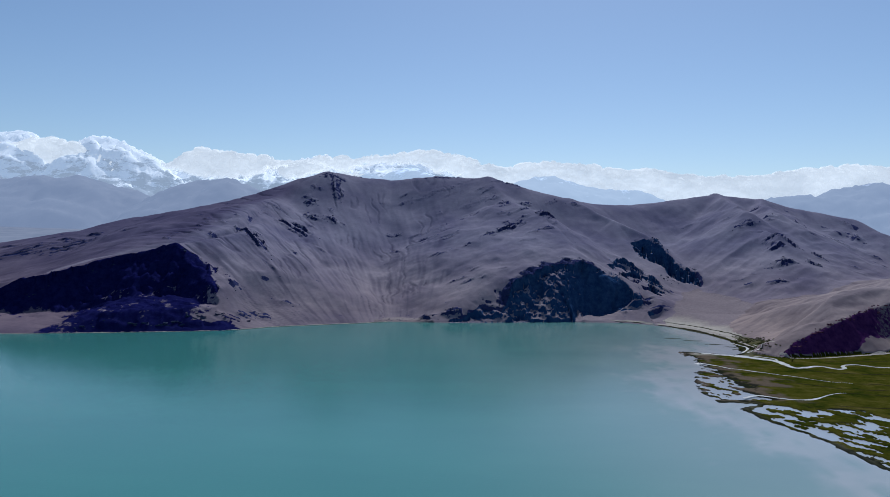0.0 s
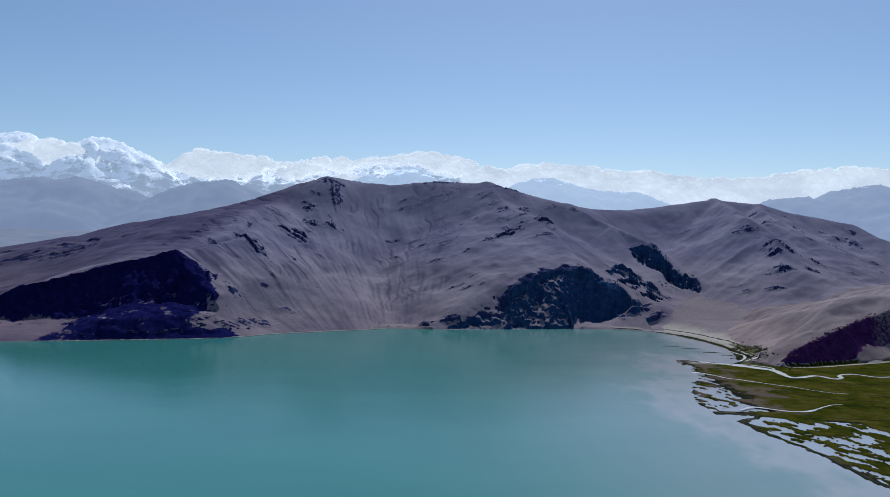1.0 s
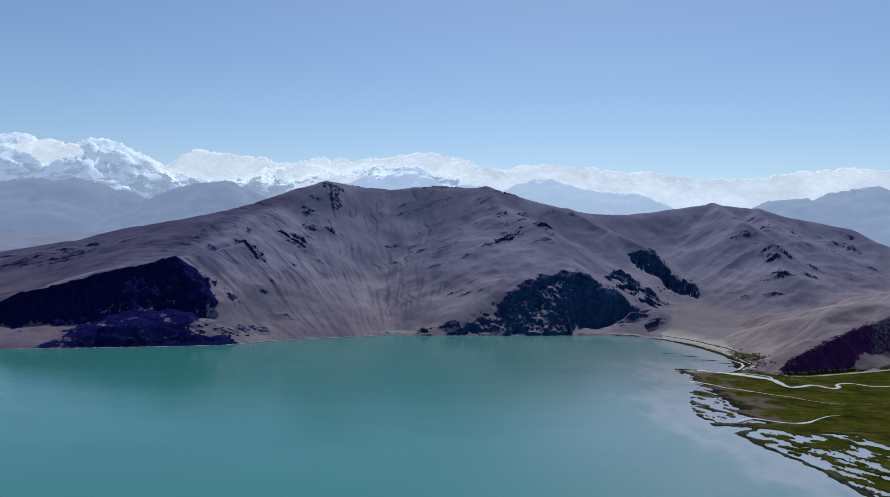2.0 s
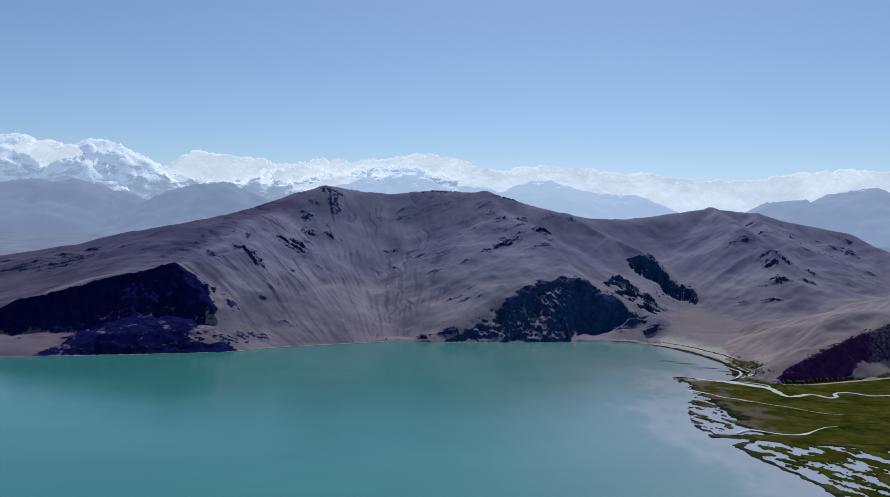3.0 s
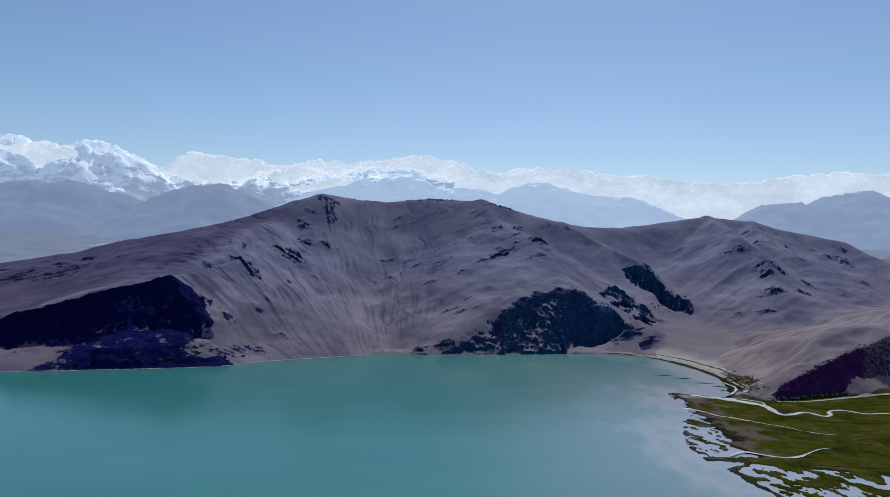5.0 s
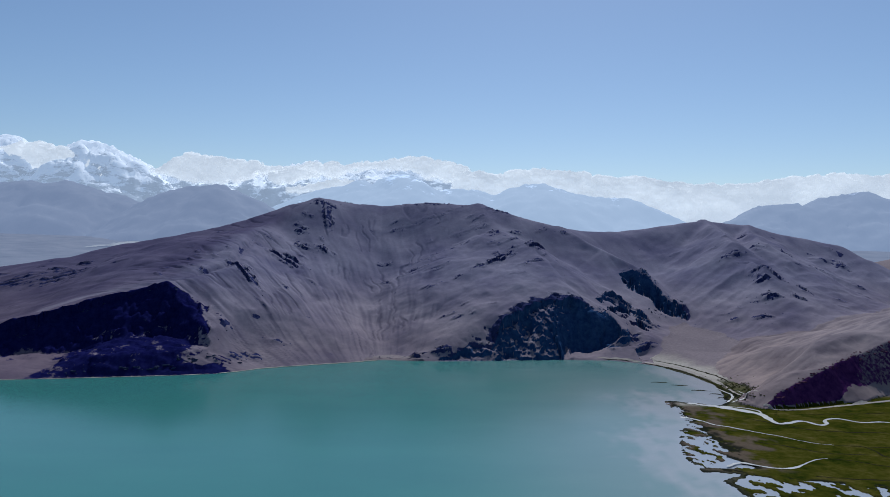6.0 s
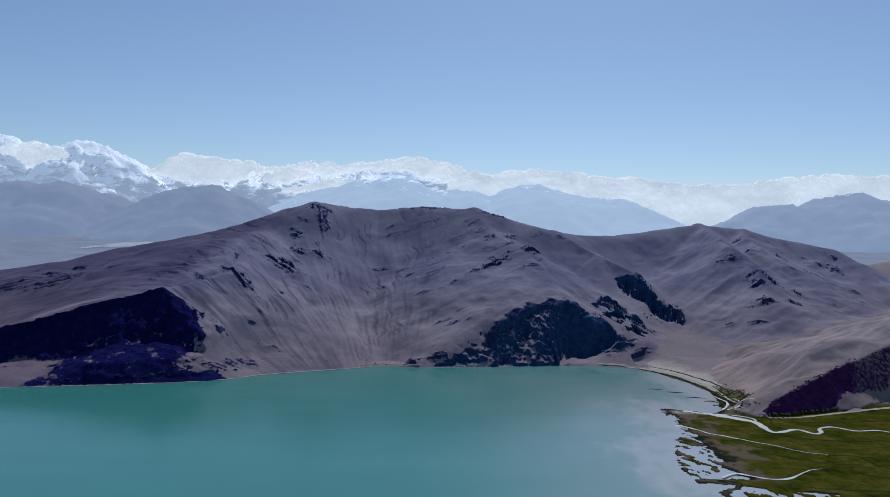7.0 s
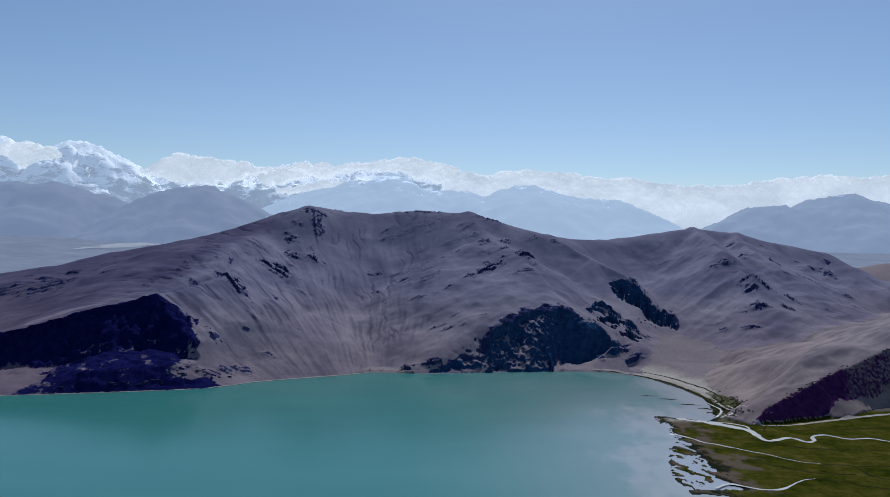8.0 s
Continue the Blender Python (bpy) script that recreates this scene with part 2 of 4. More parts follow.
def terrain(X, Y):
    """Height, owner, distance inland, rock share and streak, over arrays of places."""
    ax, ay = fbm(X, Y, 38, 3), fbm(X + 300, Y, 38, 3)
    wx, wy = X + 5 * ax, Y + 5 * ay
    n1, n2, n3 = fbm(X, Y, 26, 4), fbm(X + 700, Y, 9, 4), fbm(X - 500, Y, 4.2, 3)
    inland = shore_distance(X, Y) + 1.2 * fbm(X, Y, 11, 3) + 1.6 * fbm(X, Y, 4.5, 3) * (X > 96) * (Y < 440)
    groups = {}
    crest, cs, cd = tent(X + 1.5 * ax, Y + 1.5 * ay, CREST, 60, 12)
    left, ls, ld = tent(wx, wy, LEFT_SPUR, 40)
    right, rs, rd = tent(wx, wy, RIGHT_SPUR, 25)
    # gullies and rills run down the slopes
    rill = spread(X, Y, -50, 455, 9, 2, 0.5)
    gully = spread(X, Y, -50, 455, 34, 3, 0.5)
    thread = spread(X, Y, -50, 455, 4.5, 1)
    bowl = np.hypot(X + 58, Y - 548)
    zone = 0.2 + 0.8 * step(230, 120, bowl + 60 * step(-60, 40, X) + 20 * n1)
    crest = crest + np.minimum(cd / 70, 1) * step(8, 40, crest) * (2.6 * gully - 2.2)
    left = left + np.minimum(ld / 35, 1) * (1.6 * gully - 1.3)
    right = right + (2.2 * fbm(wx * 0.5 + wy * 0.35, wy * 0.8 - 0.5 * wx, 30, 4)) * np.minimum(rd / 20, 1)
    groove = step(0.70, 0.98, spread(X + 6 * n1, Y, -50, 455, 8.5, 1)) * step(0.0, 0.16, fbm(X - 90, Y * 0.7, 42, 3)) * step(20, -50, X + 20 * n1) * step(-300, -250, X)
    hill = smax(smax(crest, left, 7), right, 12) - 0.9 * groove
    groups[HILL] = hill + step(10, 30, hill) * np.minimum(np.minimum(cd, ld) / 20, 1) * (0.03 + 0.6 * step(-20, -80, X + 20 * n1) * zone * step(-0.25, 0.25, fbm(X + 40, Y, 48, 3))) * (0.7 * rill + 0.6 * thread - 1.05)
    head, hs, hd = tent(wx, wy, HEADLAND, 40)
    low, ks, kd = tent(wx, wy, CRAG, 40)
    top, ts, td = tent(wx, wy, CRAG_TOP, 25)
    groups[HEAD] = head
    groups[CRAGS] = smax(smax(low, top, 6), tent(wx, wy, CRAG_EAST, 25)[0], 3)
    back, bs, bd = tent(X + 2 * ax, Y + 2 * ay, BACK_CREST, 14, 12)
    spur, ps, pd = tent(wx, wy, BACK_SPUR, 20)
    rib, qs, qd = tent(wx, wy, BACK_RIB, 20)
    flank = ridged((0.8 * X + 0.6 * Y) * 0.3, 0.8 * Y - 0.6 * X, 42, 3, 0.45)
    back_rill = spread(X, Y, 225, 480, 14, 2)
    back = back + np.minimum(bd / 60, 1) * (2.4 * spread(X, Y, 225, 480, 40, 3, 0.5) - 2.0)
    groups[BACK] = smax(smax(back, spur, 4), rib, 4) + np.minimum(bd / 40, 1) * (2.4 * flank - 1.6) + np.minimum(bd / 30, 1) * (0.2 * back_rill - 0.15)
    fan = tent(wx, wy, FAN, 4)[0]
    lines = fbm(X * 0.35 + Y * 0.12, Y * 1.5 - X * 0.75, 11, 4)
    slab = tent(wx, wy, SLAB, 6)[0] + 0.9 * lines - 0.3 * np.maximum(208 - X - 0.5 * (Y - 440), 0) - 0.24 * np.maximum(238 - X, 0) * step(424, 452, Y)
    far = tent(wx, wy, FAR_RIDGE)[0]
    front, edge = edge_cut(X + 1.6 * fbm(X, Y, 9, 2), Y + 2.4 * fbm(X + 90, Y, 12, 2), SCARP)
    apron = tent(X, Y, APRON, 40)[0]
    slab = np.where((front > -40), np.minimum(slab, edge + 0.25 * np.maximum(-front, 0) + 0.02 * np.maximum(-front - 8, 0) ** 2), slab)
    slab = np.where((front > 0), np.minimum(slab, np.maximum(edge - 1.7 * np.maximum(front, 0), apron)), slab)
    groups[SPUR] = slab
    # the flat land: beach, meadow, and the plain that climbs to the mountains
    far_off = np.hypot(X, Y)
    wide = 1 - step(440, 420, Y) * step(90, 100, X) * step(900, 600, X)
    plain = 0.25 + (0.2 + 0.3 * wide) * step(0, 8, inland) + (0.15 + 0.75 * wide) * step(20, 90, inland) + 170 * (1 - np.exp(-1.1e-7 * np.maximum(far_off - 1250, 0) ** 2))
    plain = plain + step(900, 1600, far_off) * 9 * fbm(X, Y, 260, 4)
    ground = smax(smax(plain, np.where(front > 0, -20, fan), 2), far, 4)
    owner = np.full(X.shape, GROUND)
    h = ground
    for key, k in ((HILL, 4), (BACK, 4), (CRAGS, 4), (HEAD, 3), (SPUR, 1.2)):
        g = groups[key]
        if key != SPUR:
            g = np.where((front > -3) & (X > 150), -30, g)
        owner = np.where(g > h + 0.1, key, owner)
        h = smax(h, g, np.where(front < -14, 7.0, k) if key == SPUR else k)
    # the shore: sand rises gently
    cap = 0.15 + (0.40 + 0.45 * step(-30, 0, X) * step(120, 95, X) * (Y > 540) + 0.5 * step(-262, -235, X) * step(-136, -220, X) * step(545, 500, Y)) * np.maximum(inland, 0) + (0.003 + 0.005 * step(-120, -170, X)) * np.maximum(inland - 12, 0) ** 2 + 90 * step(32, 80, X) * (step(98, 86, X) + (step(152, 138, X) - step(98, 86, X)) * step(588, 606, Y)) * (Y > 540)
    h = np.where(owner == GROUND, h, smin(h, np.maximum(cap, 0.2), 2.5))
    gentle = 0.35 + 0.07 * np.maximum(inland, 0) + 0.0042 * np.maximum(inland, 0) ** 2 + 60 * step(175, 135, X) * step(575, 600, Y) + 60 * step(152, 138, X) + 40 * step(-30, -8, front) * (front < 40) * (X > 178)
    h = np.where((X > 120) & (Y > 415) & (front < 0), smin(h, np.maximum(gentle, 0.3), 1.0), h)
    scree = 0.3 + 0.3 * np.maximum(inland, 0) + 0.0035 * np.maximum(inland, 0) ** 2 + 50 * step(152, 138, X)
    h = np.where((X > 108) & (X < 190) & (Y > 540), smin(h, np.maximum(scree, 0.3), 1.5), h)
    # the headland's dark face, with a bench and a low cliff under it
    face, brink = edge_cut(X + 3.5 * n2 + 3 * n1, Y + 3.5 * n1 + 2.5 * n2, HEAD_FACE)
    low_cliff = step(-272, -225, X + 10 * n1) * step(-136, -150, X)
    bench = np.minimum(0.1 + (0.16 + 1.5 * low_cliff) * np.maximum(inland, 0), (3 + 6.5 * low_cliff) + (0.16 + 0.05 * low_cliff) * inland + 1.2 * n1 + 0.8 * n2)
    cut = np.maximum(brink - (0.92 - 0.4 * step(34, 14, brink) * step(-218, -205, X)) * np.maximum(face, 0) + np.minimum(face / 12, 1) * 3.5 * n2, bench)
    on_face = (face > 0) & (face < 110) & (X > -560) & (X < -130) & (Y < 552) & (inland > 0)
    h = np.where(on_face, np.minimum(h, cut), h)
    owner = np.where(on_face | ((face > -14) & (face < 110) & (X < -165) & (Y < 560) & (owner != GROUND)), HEAD, owner)
    # the crag's cliff
    drop, lip = edge_cut(X + 2.5 * n2 + 4 * n1, Y + 5 * fbm(X - 400, Y, 18, 3, 0.42), CLIFF)
    foot_y = np.interp(X, (86, 93, 98, 107, 122, 136, 142, 152), (562, 574, 589, 590, 597, 602, 604, 612))
    foot_z = np.interp(X, (86, 93, 98, 107, 122, 136, 142, 152), (0.4, 1.5, 8, 5.5, 7, 15, 22, 26)) + 1.5 * n2
    talus = 0.3 + foot_z * np.clip((Y - 563) / np.maximum(foot_y - 563, 6), 0, 1.3)
    beach = np.minimum(0.2 + 0.22 * np.maximum(inland, 0), 9)
    ribs = ridged(X + 0.3 * Y, Y * 0.8, 28, 4, 0.42)
    at_cliff = (drop > 0) & (drop < 70) & (X > -14) & (X < 152) & (Y < 626) & (inland > 0)
    fall = lip - (0.8 + 1.1 * step(84, 102, X)) * np.maximum(drop, 0) + np.minimum(drop / 6, 1) * (5.5 + 3.5 * step(80, 100, X)) * (ribs - 0.8)
    h = np.where(at_cliff, np.minimum(h, np.maximum(fall, np.where(X > 88, talus, np.minimum(beach, 1 + 0.5 * inland)))), h)
    ledges = 9.0 * ribs - 7
    owner = np.where(at_cliff & (h > 0.5), CRAGS, owner)
    # rock towers above the crag
    gaps = step(0.02, 0.14, fbm((X - Y) * 0.6, (X + Y) * 0.9, 11, 4, 0.6) + 0.10 * step(655, 640, Y) - 0.16 * step(652, 664, Y))
    tower = np.zeros(X.shape)
    for line, fall in TOWERS:
        d, rim = edge_cut(X + 2 * n2 + 3 * n1, Y + 4 * fbm(X - 400, Y, 16, 3, 0.42), line)
        side = step(0, 7, X - line[0][0] + 5) * step(0, 7, line[-1][0] + 5 - X) * (np.abs(Y - line[1][1]) < 52)
        h = np.where((d <= 0) & (side > 0), np.maximum(h, (rim - 1.8 * np.abs(d)) * side), h)
        deep = fall * side * step(36, 12, d) * (1 - 0.9 * gaps)
        h = np.where((d > 0) & (side > 0), np.minimum(h, np.maximum(rim - 2.0 * d + np.minimum(d / 4, 1) * 0.3 * ledges, h - deep)), h)
        tower = np.maximum(tower, (side > 0.4) * step(-5, -1, d + 9 * n2) * step(fall / 2 + 7, fall / 2, d + 20 * n2 + 8 * n1))
        owner = np.where((side > 0.3) & (d > -10) & (d < 22), CRAGS, owner)
    tower = tower * (1 - 0.95 * gaps)
    # rock share, from 0 to 1, with some shade drawn in as rock
    solid = owner != GROUND
    steps, stone = bedding(X, Y, n2, n3)
    patches = 0.5 * step(0.06, 0.2, 0.45 * fbm(X, Y, 60, 3, 0.6) + 0.75 * fbm(X * 0.7 + Y * 0.5, Y - X * 0.3, 7, 4, 0.6) - 0.36)
    # also darkens the talus strip on which the crag's shadow lies
    cliffs_and_shade = step(-2.5, 0.5, drop + 2 * n2) * step(40, 30, drop) * (X > -16) * (X < 150) * (Y < 626) * (h > np.where(X > 88, talus + 1.0 - 30 * (X > 97) * step(-12, -8, Y - foot_y - 3 * n2) * step(143, 139, X), 0.35))
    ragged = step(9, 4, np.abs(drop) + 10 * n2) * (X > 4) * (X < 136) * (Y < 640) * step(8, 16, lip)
    strata = fbm(X * 0.22 + 0.05 * Y, h * 1.1 + 0.04 * X, 3.2, 4, 0.62)
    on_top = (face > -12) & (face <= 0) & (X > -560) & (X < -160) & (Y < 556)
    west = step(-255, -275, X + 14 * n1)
    # marks the headland's dark rock and its shaded bench alike
    face_rock_and_shade = step(-6, -1, face + 2 * n2) * (on_face | on_top) * step(-430, -380, X) * (1 - west * step(15, 3, h + 5 * n2))
    face_rock_and_shade = face_rock_and_shade * np.maximum(step(20, 34, h + 12 * n1), np.maximum(west, 0.86 + 0.9 * np.clip(strata, -0.5, 0.15)) * step(-158, -198, X + 14 * n2 + 0.15 * (h - 10)))
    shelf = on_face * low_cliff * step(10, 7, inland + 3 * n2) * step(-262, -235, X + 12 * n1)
    face_rock_and_shade = np.maximum(face_rock_and_shade, shelf)
    # close to the scarp this also darkens the apron's shaded strip
    scarp_rock_and_shade = step(-1.5, 0.5, front + 2 * n2) * step(16, 11, front + 3 * n2) * (owner == SPUR) * (h > 1.6) * ((h > apron + 0.6) | (front < 10 + 3 * n2)) * (1 - 0.5 * step(248, 262, X + 8 * n1))
    rock = np.maximum.reduce([patches * 0.8, stone, cliffs_and_shade, ragged * 0.8, tower, face_rock_and_shade, scarp_rock_and_shade]) * solid
    rough = step(1, 6, inland) * solid
    h = h + rough * (step(0.3, 0.9, tower) * (1.4 * ridged(X, Y, 14, 3, 0.45) - 0.7) + steps + stone * 0.8 * n3)
    wu, wv = X + 1.2 * n3, Y + 1.2 * n2
    craggy = np.maximum.reduce([cliffs_and_shade, tower, 0.8 * ragged])
    big, small = plates(wu, wv * 0.8, 9.5), plates(wu + 40, wv, 3.8, 5)
    tread = h / 5.0 + 0.5 * big + 0.3 * small + 1.2 * n1
    broken = 1.6 * (np.floor(tread) + step(0.5, 1.0, tread % 1.0) - tread + 0.5) + 1.6 * big + 1.2 * small
    broken = broken + 3.2 * (ridged(X + 0.4 * Y, Y, 17, 4, 0.55) - 0.9) * step(104, 92, X)
    broken = np.where(Y > 626, 0.25 * broken, broken - 2.2)
    h = h + rough * (np.clip(craggy, 0, 1) * broken + np.clip(face_rock_and_shade, 0, 1) * (1.5 * plates(wu * 0.4, wv, 5, 9) + 0.6 * n3) + stone * 0.6 * plates(wu, wv, 3.0, 3) + scarp_rock_and_shade * 0.9 * plates(wu, wv, 3.4, 7))
    h = h + rough * (1.5 * fbm(X, Y, 34, 3, 0.42) + 0.07 * n2)
    h = np.where(inland < 0.4, np.minimum(h, 0.12 * inland - 0.04), h)
    h = np.maximum(h, -9)
    # the streak value also darkens the grooves, as shade in them would
    return h, owner, inland, rock, np.where(X < 130, 0.85 - 0.5 * groove + zone * step(10, -60, X + 25 * n1) * (0.6 * (rill - 0.84) + 0.5 * (thread - 0.84)) + 0.25 * n1, np.where(owner == SPUR, 0.6 + 0.8 * lines, 0.74 + 0.12 * back_rill + 0.3 * n1))


# ---------- materials ----------
def material(name):
    mat = bpy.data.materials.new(name)
    mat.use_nodes = True
    return mat, mat.node_tree, mat.node_tree.nodes["Principled BSDF"]


def node(tree, kind, **values):
    n = tree.nodes.new(kind)
    for key, value in values.items():
        if key in n.inputs:
            n.inputs[key].default_value = value
    return n


def noise_node(tree, scale, detail=6.0, rough=0.6, stretch=(1, 1, 1)):
    geo = tree.nodes.new("ShaderNodeNewGeometry")
    mapping = node(tree, "ShaderNodeMapping")
    mapping.inputs["Scale"].default_value = stretch
    tree.links.new(geo.outputs["Position"], mapping.inputs["Vector"])
    n = node(tree, "ShaderNodeTexNoise", Scale=scale, Detail=detail, Roughness=rough)
    tree.links.new(mapping.outputs["Vector"], n.inputs["Vector"])
    return n.outputs["Fac"]


def ramp(tree, fac, stops):
    r = tree.nodes.new("ShaderNodeValToRGB")
    while len(r.color_ramp.elements) < len(stops):
        r.color_ramp.elements.new(0.5)
    for e, (at, col) in zip(r.color_ramp.elements, stops):
        e.position, e.color = at, (*col, 1) if len(col) == 3 else col
    tree.links.new(fac, r.inputs["Fac"])
    return r.outputs["Color"]


def mix(tree, fac, a, b, how="MIX"):
    m = tree.nodes.new("ShaderNodeMix")
    m.data_type, m.blend_type = "RGBA", how
    if isinstance(fac, float):
        m.inputs["Factor"].default_value = fac
    else:
        tree.links.new(fac, m.inputs["Factor"])
    for sock, v in ((m.inputs["A"], a), (m.inputs["B"], b)):
        if isinstance(v, tuple):
            sock.default_value = (*v, 1)
        else:
            tree.links.new(v, sock)
    return m.outputs["Result"]


def attribute(tree, name):
    a = tree.nodes.new("ShaderNodeAttribute")
    a.attribute_name = name
    return a.outputs["Fac"]


def bump(tree, bsdf, height, distance, strength=0.6):
    b = node(tree, "ShaderNodeBump", Strength=strength, Distance=distance)
    tree.links.new(height, b.inputs["Height"])
    tree.links.new(b.outputs["Normal"], bsdf.inputs["Normal"])


def earth_material(name, pale, mid, dark, rock_a, rock_b):
    """Dry stony earth with streaks of scree and shade darkened into its grooves, and bare rock where the land's rock
    share is high.
    """
    mat, tree, bsdf = material(name)
    broad = noise_node(tree, 0.02, 5)
    fine = noise_node(tree, 0.35, 8, 0.7)
    earth = ramp(tree, broad, [(0.3, dark), (0.5, mid), (0.68, pale)])
    streaks = ramp(tree, attribute(tree, "streak"), [(0.25, (0.66, 0.66, 0.72)), (0.75, (1, 1, 1)), (1.0, (1.10, 1.08, 1.06))])
    earth = mix(tree, 0.85, earth, streaks, "MULTIPLY")
    earth = mix(tree, 0.6, earth, ramp(tree, fine, [(0.3, (0.82, 0.81, 0.84)), (0.52, (1, 1, 1)), (0.72, (1.1, 1.09, 1.08))]), "MULTIPLY")
    earth = mix(tree, ramp(tree, noise_node(tree, 0.28, 10, 0.8), [(0.56, (0, 0, 0)), (0.72, (0.4, 0.4, 0.4))]), earth, mix(tree, 1.0, earth, (0.5, 0.46, 0.5), "MULTIPLY"))
    # shade on the left-hand slopes is multiplied into the earth colour
    earth = mix(tree, attribute(tree, "left_shade"), earth, mix(tree, 1.0, earth, (0.55, 0.52, 0.62), "MULTIPLY"))
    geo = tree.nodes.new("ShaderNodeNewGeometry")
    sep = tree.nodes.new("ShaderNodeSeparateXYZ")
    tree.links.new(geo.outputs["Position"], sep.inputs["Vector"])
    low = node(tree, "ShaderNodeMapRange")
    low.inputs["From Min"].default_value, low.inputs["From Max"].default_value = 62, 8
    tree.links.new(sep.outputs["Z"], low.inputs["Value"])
    # the earth's tint turns from bluish on the heights to tan at the foot
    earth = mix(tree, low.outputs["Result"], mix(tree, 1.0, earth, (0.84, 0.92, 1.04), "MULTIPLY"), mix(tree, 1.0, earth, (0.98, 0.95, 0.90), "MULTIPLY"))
    crag = ramp(tree, noise_node(tree, 0.22, 9, 0.75), [(0.35, rock_a), (0.65, rock_b)])
    torn = node(tree, "ShaderNodeMath")
    torn.operation = "MULTIPLY_ADD"
    tree.links.new(noise_node(tree, 0.42, 8, 0.72), torn.inputs[0])
    torn.inputs[1].default_value = 1.3
    tree.links.new(attribute(tree, "rock"), torn.inputs[2])
    bare = node(tree, "ShaderNodeMapRange")
    bare.inputs["From Min"].default_value, bare.inputs["From Max"].default_value = 1.04, 1.2
    tree.links.new(torn.outputs[0], bare.inputs["Value"])
    col = mix(tree, bare.outputs["Result"], earth, crag)
    tree.links.new(col, bsdf.inputs["Base Color"])
    bsdf.inputs["Roughness"].default_value = 0.95
    bsdf.inputs["Specular IOR Level"].default_value = 0.0
    bump(tree, bsdf, noise_node(tree, 0.4, 6, 0.55), 0.5, 0.22)
    return mat


# bare rock is navy here: the blue of shade is put into its colour
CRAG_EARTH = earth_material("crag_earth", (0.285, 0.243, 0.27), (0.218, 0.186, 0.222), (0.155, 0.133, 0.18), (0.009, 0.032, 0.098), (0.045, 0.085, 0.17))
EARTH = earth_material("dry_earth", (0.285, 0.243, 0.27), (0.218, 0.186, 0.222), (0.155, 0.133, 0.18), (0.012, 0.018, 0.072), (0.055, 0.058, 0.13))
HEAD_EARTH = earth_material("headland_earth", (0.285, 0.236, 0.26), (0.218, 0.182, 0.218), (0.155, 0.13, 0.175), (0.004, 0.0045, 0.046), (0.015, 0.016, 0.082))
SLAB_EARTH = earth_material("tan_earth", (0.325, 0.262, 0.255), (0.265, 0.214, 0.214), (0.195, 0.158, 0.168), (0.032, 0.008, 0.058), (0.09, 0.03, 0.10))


def ground_material():
    mat, tree, bsdf = material("plain_ground")
    broad = noise_node(tree, 0.008, 6)
    sand = ramp(tree, broad, [(0.3, (0.19, 0.156, 0.168)), (0.5, (0.228, 0.186, 0.195)), (0.7, (0.275, 0.223, 0.225))])
    shore = attribute(tree, "inland")
    silt = ramp(tree, shore, [(0.0, (0.04, 0.042, 0.026)), (0.06, (0.10, 0.092, 0.072)), (0.12, (0.42, 0.38, 0.33)), (0.5, (0.40, 0.35, 0.29))])
    grass = ramp(tree, noise_node(tree, 0.06, 10, 0.74, (1, 1.2, 1)), [(0.36, (0.014, 0.024, 0.003)), (0.5, (0.048, 0.048, 0.006)), (0.6, (0.075, 0.066, 0.014)), (0.72, (0.13, 0.098, 0.04))])
    col = mix(tree, attribute(tree, "beach"), sand, silt)
    col = mix(tree, attribute(tree, "green"), col, grass)
    col = mix(tree, attribute(tree, "brown"), col, (0.12, 0.088, 0.07))
    col = mix(tree, attribute(tree, "wet"), col, (0.014, 0.016, 0.012))
    col = mix(tree, 0.7, col, ramp(tree, noise_node(tree, 0.5, 8, 0.7), [(0.3, (0.7, 0.7, 0.7)), (0.7, (1.15, 1.15, 1.15))]), "MULTIPLY")
    tree.links.new(col, bsdf.inputs["Base Color"])
    bsdf.inputs["Roughness"].default_value = 0.95
    bsdf.inputs["Specular IOR Level"].default_value = 0.0
    bump(tree, bsdf, noise_node(tree, 0.8, 8, 0.7), 0.5, 0.5)
    return mat


GROUND_MAT = ground_material()


def water_material():
    mat, tree, bsdf = material("glacial_water")
    body = mix(tree, attribute(tree, "silt"), (0.055, 0.195, 0.174), (0.33, 0.342, 0.338))
    body = mix(tree, attribute(tree, "mud"), body, (0.36, 0.365, 0.385))
    body = mix(tree, 0.5, body, ramp(tree, noise_node(tree, 0.012, 4, 0.5, (1, 2.5, 1)), [(0.3, (0.85, 0.9, 0.92)), (0.7, (1.1, 1.08, 1.05))]), "MULTIPLY")
    tree.links.new(body, bsdf.inputs["Base Color"])
    bsdf.inputs["Roughness"].default_value = 0.13
    bsdf.inputs["IOR"].default_value = 1.33
    bump(tree, bsdf, noise_node(tree, 0.6, 4, 0.6, (1, 1.6, 1)), 0.12, 0.35)
    return mat


WATER = water_material()


